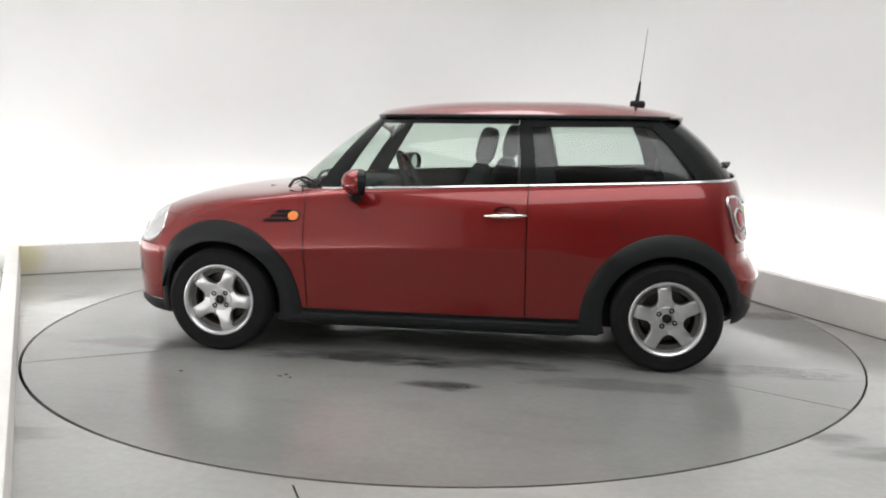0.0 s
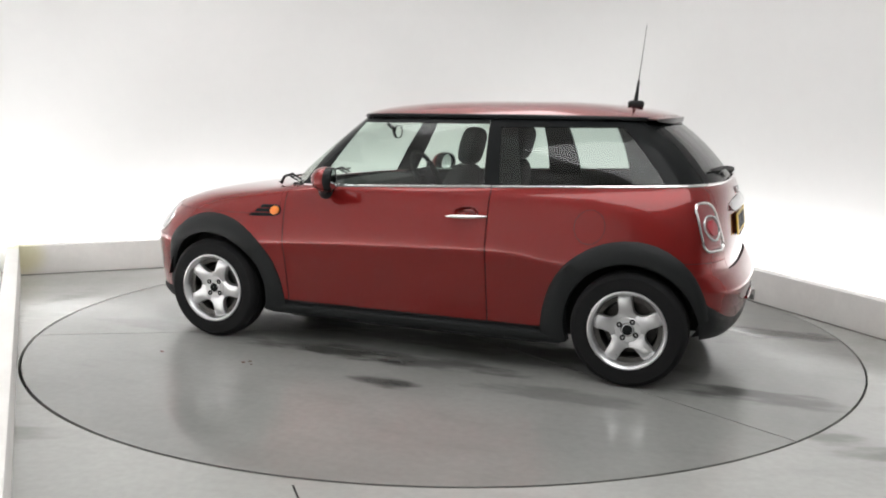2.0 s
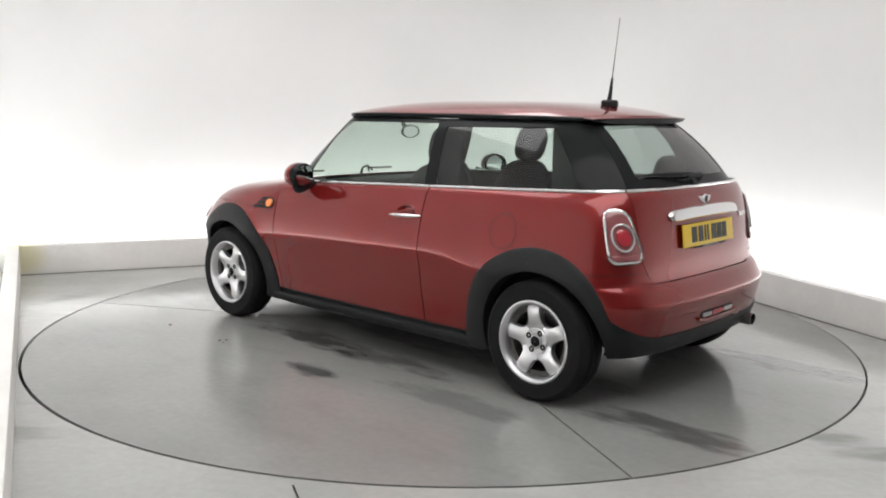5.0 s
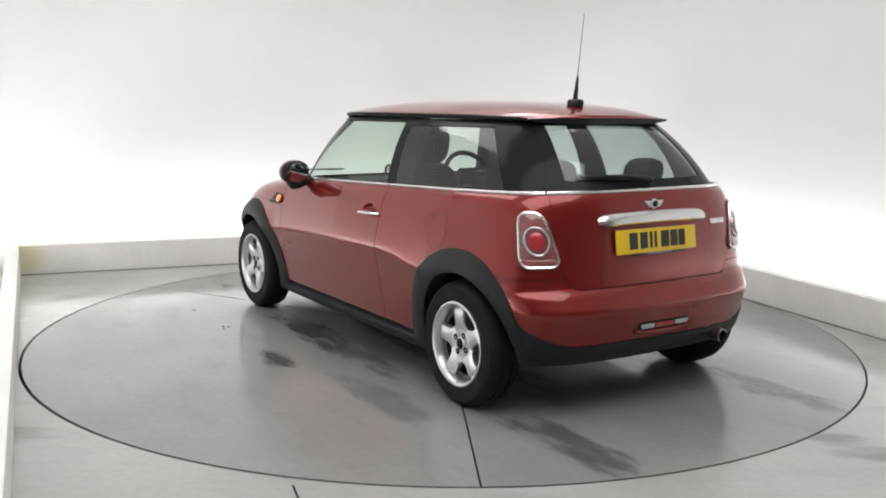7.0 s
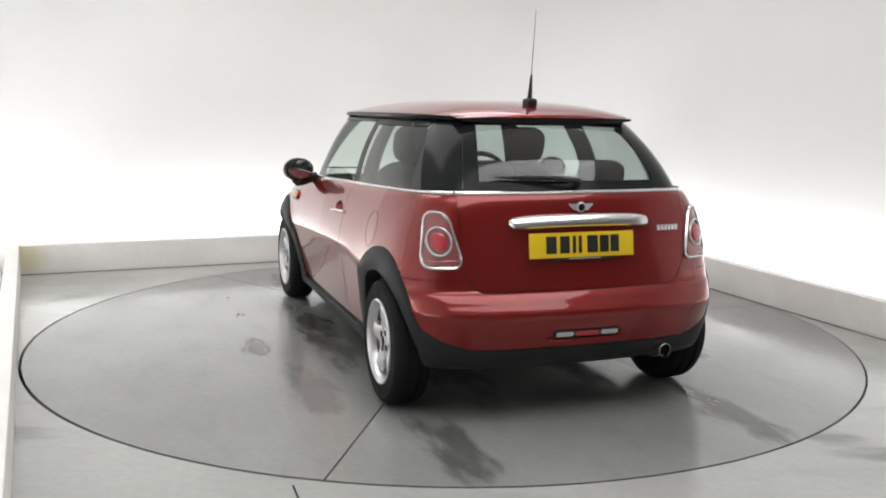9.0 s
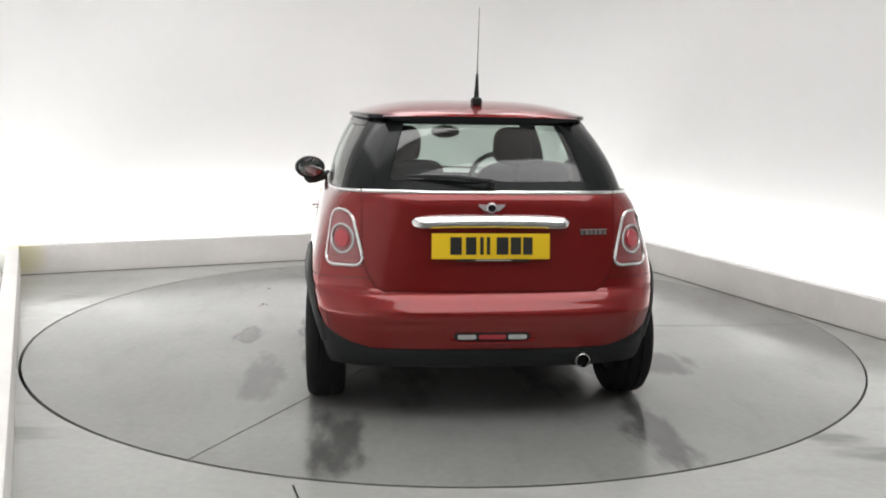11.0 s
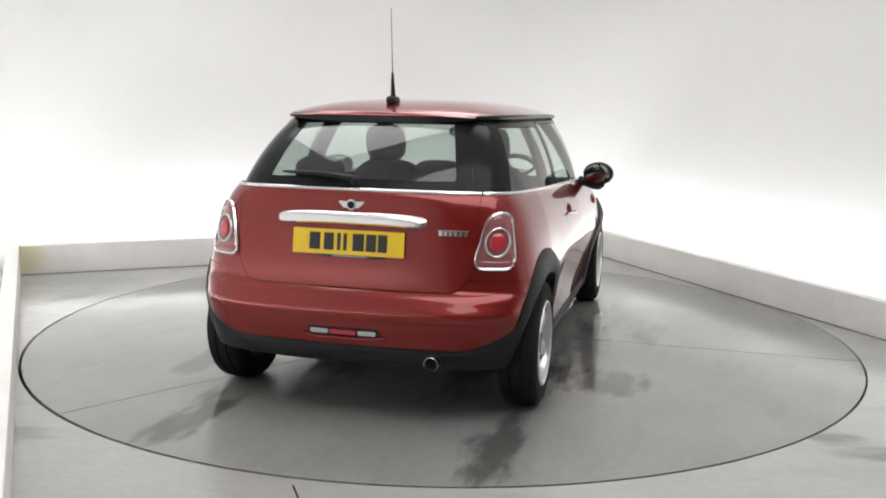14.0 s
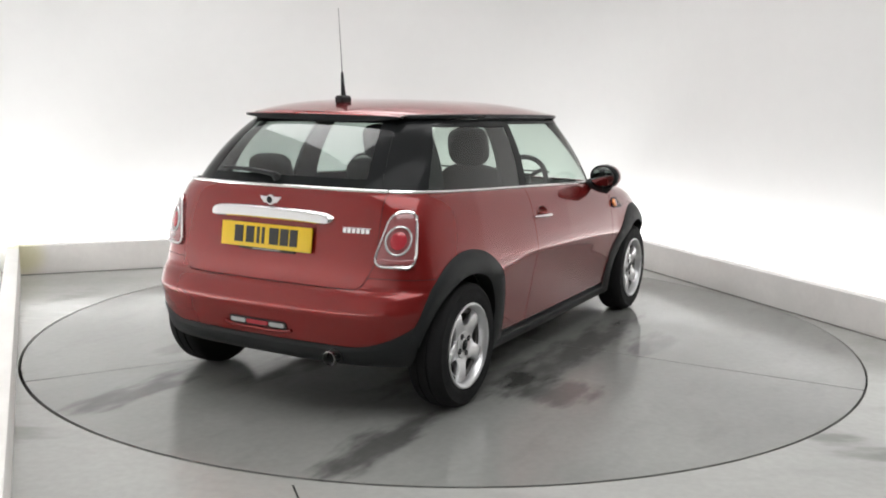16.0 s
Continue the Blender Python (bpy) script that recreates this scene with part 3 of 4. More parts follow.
def build_wheel(parent, x, s, turn):
    wheel = part("wheel", lathe([(0.186, -0.07), (0.186, 0.05), (0.150, 0.045), (0.150, -0.07)], 40, closed=True), M["disc"], parent)
    wheel.matrix_local = pose(x, (0.742 if x > 0 else 0.728) * s, HUB_Z, 0, 0, 0 if s > 0 else 180) @ pose(0, 0, 0, 0, turn, 0)
    w = 0.0875
    tread = [(0.190, -w + 0.01), (0.205, -w + 0.002), (0.235, -w - 0.004), (0.268, -w), (0.284, -w + 0.010), (0.2935, -w + 0.026), (0.2965, -0.03),
             (0.290, -0.028), (0.290, -0.022), (0.297, -0.020), (0.297, 0.020), (0.290, 0.022), (0.290, 0.028),
             (0.2965, 0.03), (0.2935, w - 0.026), (0.284, w - 0.010), (0.268, w), (0.262, w - 0.002), (0.235, w + 0.004), (0.205, w - 0.002), (0.190, w - 0.01)]
    tyre = part("tyre", lathe(tread, 64), M["rubber"], wheel, "black rubber tyre")
    rim = part("rim", lathe([(0.203, w - 0.008), (0.2015, w + 0.002), (0.195, w + 0.004), (0.187, w - 0.001), (0.181, w - 0.012), (0.176, w - 0.034),
                             (0.170, 0.02), (0.165, -0.05)], 64), M["alloy"], wheel, "silver alloy rim lip")
    part("brake_disc", lathe([(0.05, -0.02), (0.135, -0.02), (0.135, -0.035), (0.05, -0.035)], 40, closed=True), M["disc"], wheel)
    part("backing", lathe([(0.002, -0.05), (0.168, -0.05)], 32), M["dark"], wheel)
    for k in range(5):
        bm = bmesh.new()
        # a broad spoke: rows of (radius, half width, front, chamfer)
        rows = [(0.045, 0.0327, 0.054, 0.001), (0.066, 0.0480, 0.056, 0.001), (0.075, 0.0525, 0.057, 0.002), (0.080, 0.0480, 0.058, 0.004), (0.087, 0.0420, 0.060, 0.007),
                (0.097, 0.0385, 0.063, 0.009), (0.114, 0.0365, 0.066, 0.010), (0.135, 0.0365, 0.068, 0.011), (0.155, 0.0372, 0.068, 0.011), (0.168, 0.0355, 0.064, 0.012),
                (0.177, 0.0300, 0.056, 0.012), (0.184, 0.0220, 0.044, 0.006)]
        rings = []
        for r, hw, f, ch in rows:
            prof = [(-hw, f - 0.035), (-hw, f - ch), (-hw + ch * 0.3, f - ch * 0.3), (-hw + ch, f), (0, f + ch * 0.35), (hw - ch, f), (hw - ch * 0.3, f - ch * 0.3), (hw, f - ch), (hw, f - 0.035)]
            rings.append([bm.verts.new((a, b, r)) for a, b in prof])
        for a, b in zip(rings, rings[1:]):
            for i in range(8):
                bm.faces.new((a[i], a[i + 1], b[i + 1], b[i]))
            bm.faces.new((a[8], a[0], b[0], b[8]))
        sp = part("spoke", bm, M["alloy"], wheel)
        sp.matrix_local = pose(0, 0, 0, 0, 72 * k, 0)
    part("hub", lathe([(0.064, 0.02), (0.064, 0.0575), (0.061, 0.0605), (0.036, 0.0595), (0.033, 0.050)], 40), M["alloy"], wheel)
    part("hub_cap", lathe([(0.033, 0.050), (0.031, 0.062), (0.026, 0.0645), (0.002, 0.066)], 32), M["alloy"], wheel)
    part("cap_badge", lathe([(0.0265, 0.0648), (0.024, 0.0668), (0.002, 0.0685)], 24), M["gloss_black"], wheel, "black round cap badge")
    for k in range(4):
        a = radians(90 * k)
        part("lug_nut", lathe([(0.0145, 0.054), (0.0145, 0.0625), (0.006, 0.0625), (0.005, 0.058)], 12,
                              Matrix.Translation((0.048 * math.cos(a), 0, 0.048 * math.sin(a)))), M["dark"], wheel)
    return wheel


def arch_cladding(hx, s):
    rows = ((1.0, -0.002), (0.90, 0.006), (0.5, 0.009), (0.12, 0.008), (0.0, 0.003), (0.0, -0.07))

    def place(u, v):
        a = radians(-16 + 214 * u) if hx > 0 else radians(-18 + 188 * u)
        j = v * 5
        k, o = rows[int(round(j))]
        down = max(0.0, -math.sin(a)) + max(0.0, 0.25 - abs(math.sin(a))) * 0.3
        back = math.cos(a) < 0
        r_in = 0.340
        inward = back == (hx > 0)
        r_out = 0.452 + (down * 0.10 if inward else -0.062 * max(0.0, abs(math.cos(a))) ** 3)
        r = r_in + (r_out - r_in) * k
        x, z = hx + r * math.cos(a), max(0.18 if hx > 0 or not back else 0.265, HUB_Z + r * math.sin(a))
        zz = max(0.17, unlift(x, z))
        x = max(x, 0.07 - tail_x(zz))
        p = skin(arc_at(zz, x=x), zz)
        return flip(Vector((p.x, p.y + o + 0.005, z)), s)
    return grid(place, 56, 5)


def cabin_patch(q0, q1, w0, w1, nu, nv, off=0.0, s=1, lean=(0, 0), double=None):
    """lean: how far q0 and q1 shift from waist to eaves."""
    def place(u, v):
        w = w0 + (w1 - w0) * v
        a, b = q0 + lean[0] * w, q1 + lean[1] * w
        return flip(cabin(a + (b - a) * u, w, off), s)
    return grid(place, nu, nv, double=double)


def cushion(c, half, m):
    """A plump rounded cushion."""
    bm = bmesh.new()
    bmesh.ops.create_uvsphere(bm, u_segments=24, v_segments=16, radius=1.0)
    for v in bm.verts:
        q = [math.copysign(abs(k) ** 0.62, k) * h for k, h in zip(v.co, half)]
        v.co = m @ (Vector(c) + Vector(q))
    return bm


def build_seat(parent, x, y, name):
    seat = part(name, box((x + 0.02, y, 0.55), (0.50, 0.46, 0.16), 0.05), M["cloth"], parent, "dark cloth seat")
    back = Matrix.Translation((x - 0.22, y, 0.535)) @ Matrix.Rotation(radians(-14), 4, "Y")
    part("backrest", cushion((0, 0, 0.26), (0.075, 0.235, 0.29), back), M["cloth"], seat)
    part("head_restraint", cushion((0.0, 0, 0.655), (0.055, 0.120, 0.108), back), M["cloth"], seat)
    for d in (-0.06, 0.06):
        part("post", tube([back @ Vector((0, d, 0.52)), back @ Vector((0, d, 0.60))], 0.007), M["chrome"], seat)
    return seat


def build_car():
    car = tagged(new("car"), "red metallic three-door hatchback with black wheel arches on a turntable", "car")
    x_at = lambda x: (lambda z: arc_at(z, x=x))
    tail = lambda z: loop(z)[0][-1]
    nose = lambda z: loop(z)[0][0]
    gap = 0.0028
    # dark liner behind the panels, underbody, wheel wells
    def liner(s):
        return panel(nose, tail, 0.265, BELT, 70, 22, s, cut=0.362, off=-0.045, double=None)
    part("liner", both(liner), M["dark"], car)
    under = box((0.2, 0, 0.305), (2.9, 1.10, 0.27), 0.05)
    add_box(under, (-1.38, 0, 0.39), (0.45, 1.00, 0.18), 0.05)
    add_box(under, (0.0, 0, 0.29), (1.56, 1.48, 0.27), 0.05)
    part("underbody", under, M["dark"], car)
    part("engine_bay", box((1.2, 0, 0.55), (0.9, 1.05, 0.45), 0.1), M["dark"], car)
    # panels
    hood = both(lambda s: panel(nose, x_at(0.775), 0.7925, BELT, 44, 14, s))
    part("bonnet", hood, M["paint"], car)
    part("front_bumper", both(lambda s: panel(nose, x_at(1.60), 0.256, 0.60, 30, 14, s, cut=0.366)), M["paint"], car)
    part("front_panel", both(lambda s: panel(nose, x_at(1.60), 0.604, 0.79, 30, 10, s, cut=0.366)), M["paint"], car)
    part("front_valance", both(lambda s: panel(nose, x_at(1.55), 0.18, 0.252, 30, 6, s, cut=0.362)), M["black"], car, "black plastic valance")
    tailgate = both(lambda s: panel(lambda z: arc_at(z, y=tail_edge(z)) + gap, tail, 0.5805, BELT - 0.002, 24, 34, s))
    part("tailgate", tailgate, M["paint"], car)
    part("rear_bumper", both(lambda s: panel(x_at(-1.22), tail, 0.355, 0.5785, 50, 30, s, cut=0.366)), M["paint"], car)
    for s in (1, -1):
        part("bumper_corner", panel(x_at(-1.22), lambda z: arc_at(z, y=tail_edge(z)) - 0.002, 0.5785, 0.6265, 40, 5, s, cut=0.366), M["paint"], car)
    def valance(s):
        def place(u, v):
            z = 0.262 + (0.352 + 0.125 * max(0.0, 1 - u / 0.42) ** 2 - 0.262) * v
            a = arc_at(z, x=-1.572)
            return flip(skin(a + (loop(z)[0][-1] - a) * u, z, 0.006 if v < 0.9 else 0.001), s)
        return grid(place, 48, 10)
    part("rear_valance", both(valance), M["black"], car, "black plastic valance rising to the wheel arches")
    for s in (1, -1):
        wing = part("front_wing", panel(x_at(1.598), x_at(DOOR_F + gap), SILL, 0.7905, 34, 30, s, cut=0.366), M["paint"], car)
        part("scuttle_panel", panel(x_at(0.772), x_at(DOOR_F + gap), 0.79, BELT, 3, 10, s), M["paint"], wing)
        dish_z = lift(-0.362, 0.826)
        door = part("door", panel(x_at(DOOR_F - gap), x_at(DOOR_R + gap), SILL, BELT, 96, 76, s,
                                  skip=lambda p: ((p.x + 0.362) / 0.066) ** 2 + ((p.z - dish_z) / 0.030) ** 2 < 1), M["paint"], car)
        bm = panel(x_at(DOOR_R - gap), x_at(-1.22), SILL, 0.629, 34, 34, s, cut=0.366)
        upper = panel(x_at(DOOR_R - gap), lambda z: arc_at(z, y=tail_edge(z)), 0.629, BELT, 60, 28, s, cut=0.366)
        me = bpy.data.meshes.new("half")
        upper.to_mesh(me)
        upper.free()
        bm.from_mesh(me)
        bpy.data.meshes.remove(me)
        part("quarter_panel", bm, M["paint"], car)
        steps = ((0.172, -0.004), (0.178, 0.006), (0.192, 0.012), (0.212, 0.015), (0.228, 0.011), (0.236, 0.000), (0.242, -0.016), (SILL, -0.018))

        def rocker(u, v):
            z, o = steps[int(round(v * 7))]
            a, b = arc_at(z, x=0.86), arc_at(z, x=-0.88)
            return flip(skin(a + (b - a) * u, z, o), s)
        part("sill", grid(rocker, 24, 7), M["black"], car, "black plastic sill")
        part("front_arch", arch_cladding(HUB_X, s), M["black"], car, "black plastic wheel arch")
        part("rear_arch", arch_cladding(-HUB_X, s), M["black"], car, "black plastic wheel arch")
        for hx in (HUB_X, -HUB_X):
            part("well_wall", box((hx, 0.585 * s, 0.46), (0.72, 0.02, 0.36)), M["dark"], car)
            well = lathe([(0.362, -0.26), (0.362, 0.04 if hx > 0 else 0.0)], 48, Matrix.Translation((hx, 0.72 * s, HUB_Z)) @ pose(0, 0, 0, 0, 0, 0 if s > 0 else 180))
            bmesh.ops.delete(well, geom=[v for v in well.verts if v.co.z < 0.34], context="VERTS")
            part("wheel_well", well, M["dark"], car)
        # waist strip of bright metal
        for x0, x1 in ((0.66, DOOR_R + 0.004), (DOOR_R - 0.004, None)):
            a0, a1 = arc_at(BELT, x=x0), (arc_at(BELT, x=x1) if x1 is not None else arc_at(BELT, y=0.568))
            pts = []
            for i in range(40):
                p = flip(skin(a0 + (a1 - a0) * i / 39, BELT, 0.001), s)
                pts.append(p + Vector((0, 0, 0.004)))
            part("waist_strip", tube(pts, 0.0075, 8), M["chrome"], car, "thin chrome waist strip")
        # door handle in its dished recess
        a = arc_at(0.805, x=-0.362)
        ellipse = lambda k: [(a + 0.070 * k * math.cos(t * math.pi / 16), 0.826 + 0.034 * k * math.sin(t * math.pi / 16)) for t in range(32)]
        bm = bmesh.new()
        rings = [[bm.verts.new(flip(skin(q, z, o), s)) for q, z in ellipse(k)] for k, o in ((1.04, -0.001), (1.0, 0.0025), (0.93, 0.001), (0.85, -0.012), (0.6, -0.028), (0.3, -0.034))]
        for r0, r1 in zip(rings, rings[1:]):
            for i in range(32):
                bm.faces.new((r0[i], r0[(i + 1) % 32], r1[(i + 1) % 32], r1[i]))
        bm.faces.new(rings[-1])
        part("handle_recess", bm, M["paint"], door)
        hp = [flip(skin(a + d, 0.808, o), s) for d, o in ((-0.112, 0.006), (-0.095, 0.016), (-0.055, 0.026), (0, 0.029), (0.055, 0.026), (0.095, 0.016), (0.112, 0.006))]
        part("handle", tube(hp, [0.004, 0.0065, 0.009, 0.010, 0.009, 0.0065, 0.004], 10), M["chrome"], door, "chrome door handle")
        # side scuttle with its indicator
        sa, sz = arc_at(0.80, x=0.812), 0.812
        def slab_on(a0, a1, z0, z1):
            return plate_on(rounded([(a0 - 0.014, z0), (a0, z1), (a1, z1), (a1, z0)], 0.004, 3), 0.004, 0.005, s)
        for left, z in ((0.080, 0.017), (0.112, -0.009), (0.150, -0.036)):
            part("slat", slab_on(sa - left, sa + 0.012, sz + z, sz + z + 0.0205), M["gloss_black"], wing, "black vent slat")
        ring = lambda r: [(sa + 0.012 + r * math.cos(t * math.pi / 10), sz + 0.002 + r * 0.94 * math.sin(t * math.pi / 10)) for t in range(20)]
        # black seat behind the lens; its rim doubles as the shade beside it
        part("indicator_seat_shade", plate_on(ring(0.037), 0.006, 0.008, s), M["gloss_black"], wing)
        part("indicator", plate_on(ring(0.029), 0.017, 0.012, s), M["amber"], wing, "round amber indicator lens")
        # tail lamp
        lamp_mid = lambda z: arc_at(z, y=0.648)
        shape = [(-0.050, 0.108), (0.056, 0.108), (0.084, -0.100), (-0.102, -0.100)]
        pts = rounded([(-a, 0.775 + z) for a, z in shape], 0.05, 6)
        lamp = part("tail_lamp", plate_on(pts, 0.010, 0.010, s, lamp_mid), M["lamp_red"], car, "tall red tail lamp in a chrome surround")
        part("surround", ring_on(pts, 0.009, 0.0072, s, lamp_mid), M["chrome"], lamp, "chrome surround")
        circ = lambda r, up: [(0.004 + r * math.cos(t * math.pi / 12), 0.775 + up + r * math.sin(t * math.pi / 12)) for t in range(24)]
        part("reflector", plate_on(circ(0.034, 0.0), 0.019, 0.010, s, lamp_mid), M["lamp_red_bright"], lamp, "bright red round lens")
        part("lens_ring", ring_on(circ(0.053, 0.0), 0.014, 0.0055, s, lamp_mid), M["lamp_clear"], lamp, "clear ring lens")
        part("lower_lens", plate_on(rounded([(-0.080, 0.681), (0.080, 0.681), (0.076, 0.706), (-0.072, 0.706)], 0.01), 0.0135, 0.006, s, lamp_mid), M["lamp_red"], lamp)
        # headlamp
        ha = arc_at(0.72, x=1.70)
        pts = [(ha + 0.135 * math.cos(t * math.pi / 14), 0.717 + 0.102 * math.sin(t * math.pi / 14)) for t in range(28)]
        head = part("headlamp", plate_on(pts, 0.005, 0.010, s), M["lamp_clear"], car, "oval clear headlamp in a chrome ring")
        part("surround", ring_on(pts, 0.001, 0.007, s), M["chrome"], head)
        # door mirror
        c = Vector((0.430, 0.880 * s, 0.985))
        aim = Matrix.Translation(c) @ Matrix.Rotation(radians(17 * s), 4, 'Z') @ Matrix.Rotation(radians(-3), 4, 'Y')
        bm = bmesh.new()
        bmesh.ops.create_uvsphere(bm, u_segments=28, v_segments=18, radius=1.0)
        for v in bm.verts:
            x, y, z = v.co
            k = 1.0 if x > 0 else 0.26
            v.co = aim @ Vector((x * 0.084 * k, y * 0.092 * (1 - 0.08 * z), z * 0.072))
        mir = part("door_mirror", bm, M["paint"], car, "red-capped oval door mirror on a black foot")
        part("mirror_rim", lathe([(1.0, 0.030), (1.05, 0.022), (1.06, 0.004), (1.03, -0.010), (0.93, -0.016)], 36, aim @ Matrix.Translation((-0.024, 0, 0))
             @ Matrix.Diagonal((1, 0.092, 0.068, 1)) @ pose(0, 0, 0, 0, 0, -90)
             ), M["gloss_black"], mir)
        turned = aim @ Matrix.Translation((-0.036, 0, 0)) @ Matrix.Rotation(radians(-8 * s), 4, "Z")
        bowl = [(0.93, 0.0045), (0.75, 0.001), (0.5, -0.002), (0.25, -0.0035), (0.002, -0.004)]
        part("mirror_glass", lathe(bowl, 32, turned @ Matrix.Diagonal((1, 0.089, 0.065, 1)) @ pose(0, 0, 0, 0, 0, -90)), M["mirror"], mir, "silvered mirror glass")
        foot = tube([(0.48, 0.755 * s, 0.930), (0.465, 0.79 * s, 0.925), (0.450, 0.84 * s, 0.915), (0.435, 0.880 * s, 0.918), (0.430, 0.910 * s, 0.925)], [0.034, 0.028, 0.034, 0.040, 0.022], 12)
        part("foot", foot, M["black"], mir, "black plastic foot")
        # glasshouse, side by side
        qa, qb = q_at(0.70), q_at(0.57)
        qm, qc, qd = q_at(-0.44), q_at(-1.37), 1.745
        part("a_pillar", cabin_patch(qa, qb, 0, 1, 6, 14, 0.004, s, (0.0, 0.02), 0.006), M["gloss_black"], car, "black windscreen pillar")
        dg = part("door_glass", cabin_patch(qb, qm - 0.004, 0.0, 0.985, 16, 10, 0.0, s, (0.02, 0.04)), M["glass"], door, "green tinted side window")
        part("window_frame", cabin_patch(qb, qm - 0.004, 0.93, 1.0, 16, 2, 0.004, s, (0.02, 0.04), 0.006), M["gloss_black"], door)
        part("b_pillar", cabin_patch(qm - 0.0025, qm + 0.036, 0, 1, 3, 12, 0.001, s, (0.04, 0.04), 0.006), M["gloss_black"], car, "black door pillar")
        qg = part("quarter_glass", cabin_patch(qm + 0.034, qc, 0, 0.985, 14, 10, 0.0, s, (0.04, 0.0)), M["glass_rear"], car, "dark tinted rear quarter window")
        part("quarter_frame", cabin_patch(qm + 0.034, qc, 0.88, 1.0, 14, 2, 0.004, s, (0.04, 0.0), 0.006), M["gloss_black"], car)
        part("inner_pillar", cabin_patch(qm - 0.012, q_at(-0.63), 0, 0.97, 3, 8, -0.045, s, (0.04, 0.03), 0.02), M["trim"], car)
        part("inner_quarter_trim", cabin_patch(q_at(-1.21), 1.735, 0, 0.97, 10, 8, -0.035, s, (0.075, 0.0), 0.012), M["trim"], car)
        part("tailgate_seal", cabin_patch(1.738, 1.768, 0, 1, 3, 10, -0.006, s), M["dark"], car)
        part("c_pillar", cabin_patch(qc, 1.751, 0, 1, 16, 14, 0.002, s, (0.0, 0.0), 0.004), M["gloss_black"], car, "gloss black rear pillar")
    qa, qd = q_at(0.70), 1.75
    part("windscreen", both(lambda s: cabin_patch(0.0, qa, 0, 1, 16, 12, 0, s)), M["glass"], car, "clear curved windscreen")
    rear = part("rear_screen", both(lambda s: cabin_patch(qd, 2.0, 0, 1, 12, 12, 0, s)), M["glass_back"], car, "dark tinted rear window")
    for s in (1, -1):
        part("side_border", cabin_patch(qd + 0.002, qd + 0.036, 0, 1, 3, 12, 0.003, s, double=0.003), M["gloss_black"], rear)
    part("bottom_border", both(lambda s: cabin_patch(qd + 0.036, 2.0, 0.0, 0.12, 12, 3, 0.003, s)), M["gloss_black"], rear)
    part("top_border", both(lambda s: cabin_patch(qd + 0.036, 2.0, 0.91, 1.0, 12, 3, 0.003, s)), M["gloss_black"], rear)
    rw = [flip(skin(arc_at(BELT, y=0.562) + (tail(BELT) - arc_at(BELT, y=0.562)) * i / 20, BELT, 0.001), 1) + Vector((0, 0, 0.004)) for i in range(21)]
    rw += [flip(p, -1) for p in rw[-2::-1]]
    part("waist_strip", tube(rw, 0.0075, 8), M["chrome"], car, "thin chrome waist strip")
    # roof, its gutter and the spoiler lip
    part("roof", both(lambda s: grid(lambda u, v: flip(roof_point(2 * u, v ** 1.4), s), 90, 16)), M["paint"], car)
    part("roof_lining", both(lambda s: grid(lambda u, v: flip(roof_point(2 * u, 0.04 + 0.96 * v) - Vector((0, 0, 0.035)), s), 60, 8)), M["lining"], car, "pale cloth roof lining")
    edge = [roof_point(2 * i / 120, 0.0) - Vector((0, 0, 0.012)) for i in range(105)]
    edge = edge[::-1] + [flip(p, -1) for p in edge[1:]]
    part("gutter", tube(edge, 0.012, 8), M["gloss_black"], car, "black roof gutter")
    def lip(s, first, last):
        def place(u, v):
            y = 0.462 * u
            x = -1.318 + 0.05 * u ** 3
            row = ((x + 0.16, 1.374), (x - 0.010, 1.358), (x - 0.016, 1.352), (x - 0.010, 1.322), (x + 0.06, 1.316), (x + 0.12, 1.326))[first + int(round(v * (last - first)))]
            return flip(Vector((row[0], y, 1.350 + (row[1] - 1.350) * (1 - 0.70 * u ** 4) - 0.004 * u * u)), s)
        return grid(place, 20, last - first)
    sp = part("spoiler", both(lambda s: lip(s, 0, 2)), M["paint"], car)
    part("spoiler_edge", both(lambda s: lip(s, 2, 5)), M["gloss_black"], sp, "black underside of the spoiler")
    # aerial
    aer = part("aerial", box((-1.085, 0, 1.420), (0.090, 0.050, 0.044), 0.019), M["black"], car, "black roof aerial with a thin whip")
    part("aerial_base", tube([(-1.080, 0, 1.425), (-1.089, 0, 1.50), (-1.094, 0, 1.555)], [0.014, 0.009, 0.006], 8), M["black"], aer)
    part("whip", tube([(-1.093, 0, 1.55), (-1.125, 0, 1.865)], [0.0026, 0.0013], 6), M["disc"], aer)
    # tail fittings
    def tz(y, z, off=0.0):
        return skin(arc_at(z, y=abs(y)), z, off) if y >= 0 else flip(skin(arc_at(z, y=-y), z, off), -1)
    L = -0.0416 * -1.66
    hz = 0.918 - L * 0.95
    prof = ((-0.027, 0.002), (-0.028, 0.020), (-0.022, 0.028), (-0.004, 0.027), (0.010, 0.019), (0.018, 0.009), (0.019, 0.001))

    def bar(u, v):
        y = 0.348 * (2 * u - 1)
        e = max(0.0, 1 - abs(2 * u - 1) ** 14) ** 0.5
        dz, o = prof[int(round(v * 6))]
        return tz(y, hz + dz * (0.25 + 0.75 * e) - 0.010 * abs(2 * u - 1) ** 3, 0.001 + o * (0.2 + 0.8 * e))
    part("tailgate_handle", grid(bar, 60, 6), M["chrome"], car, "broad chrome tailgate handle bar")
    pm = Matrix.Translation((-1.694, 0.004, 0.800)) @ Matrix.Rotation(radians(7.5), 4, "Y")
    plate = part("number_plate", box((0, 0, 0), (0.008, 0.52, 0.112), 0.003, pm), M["yellow"], car, "yellow rear number plate with black bars")
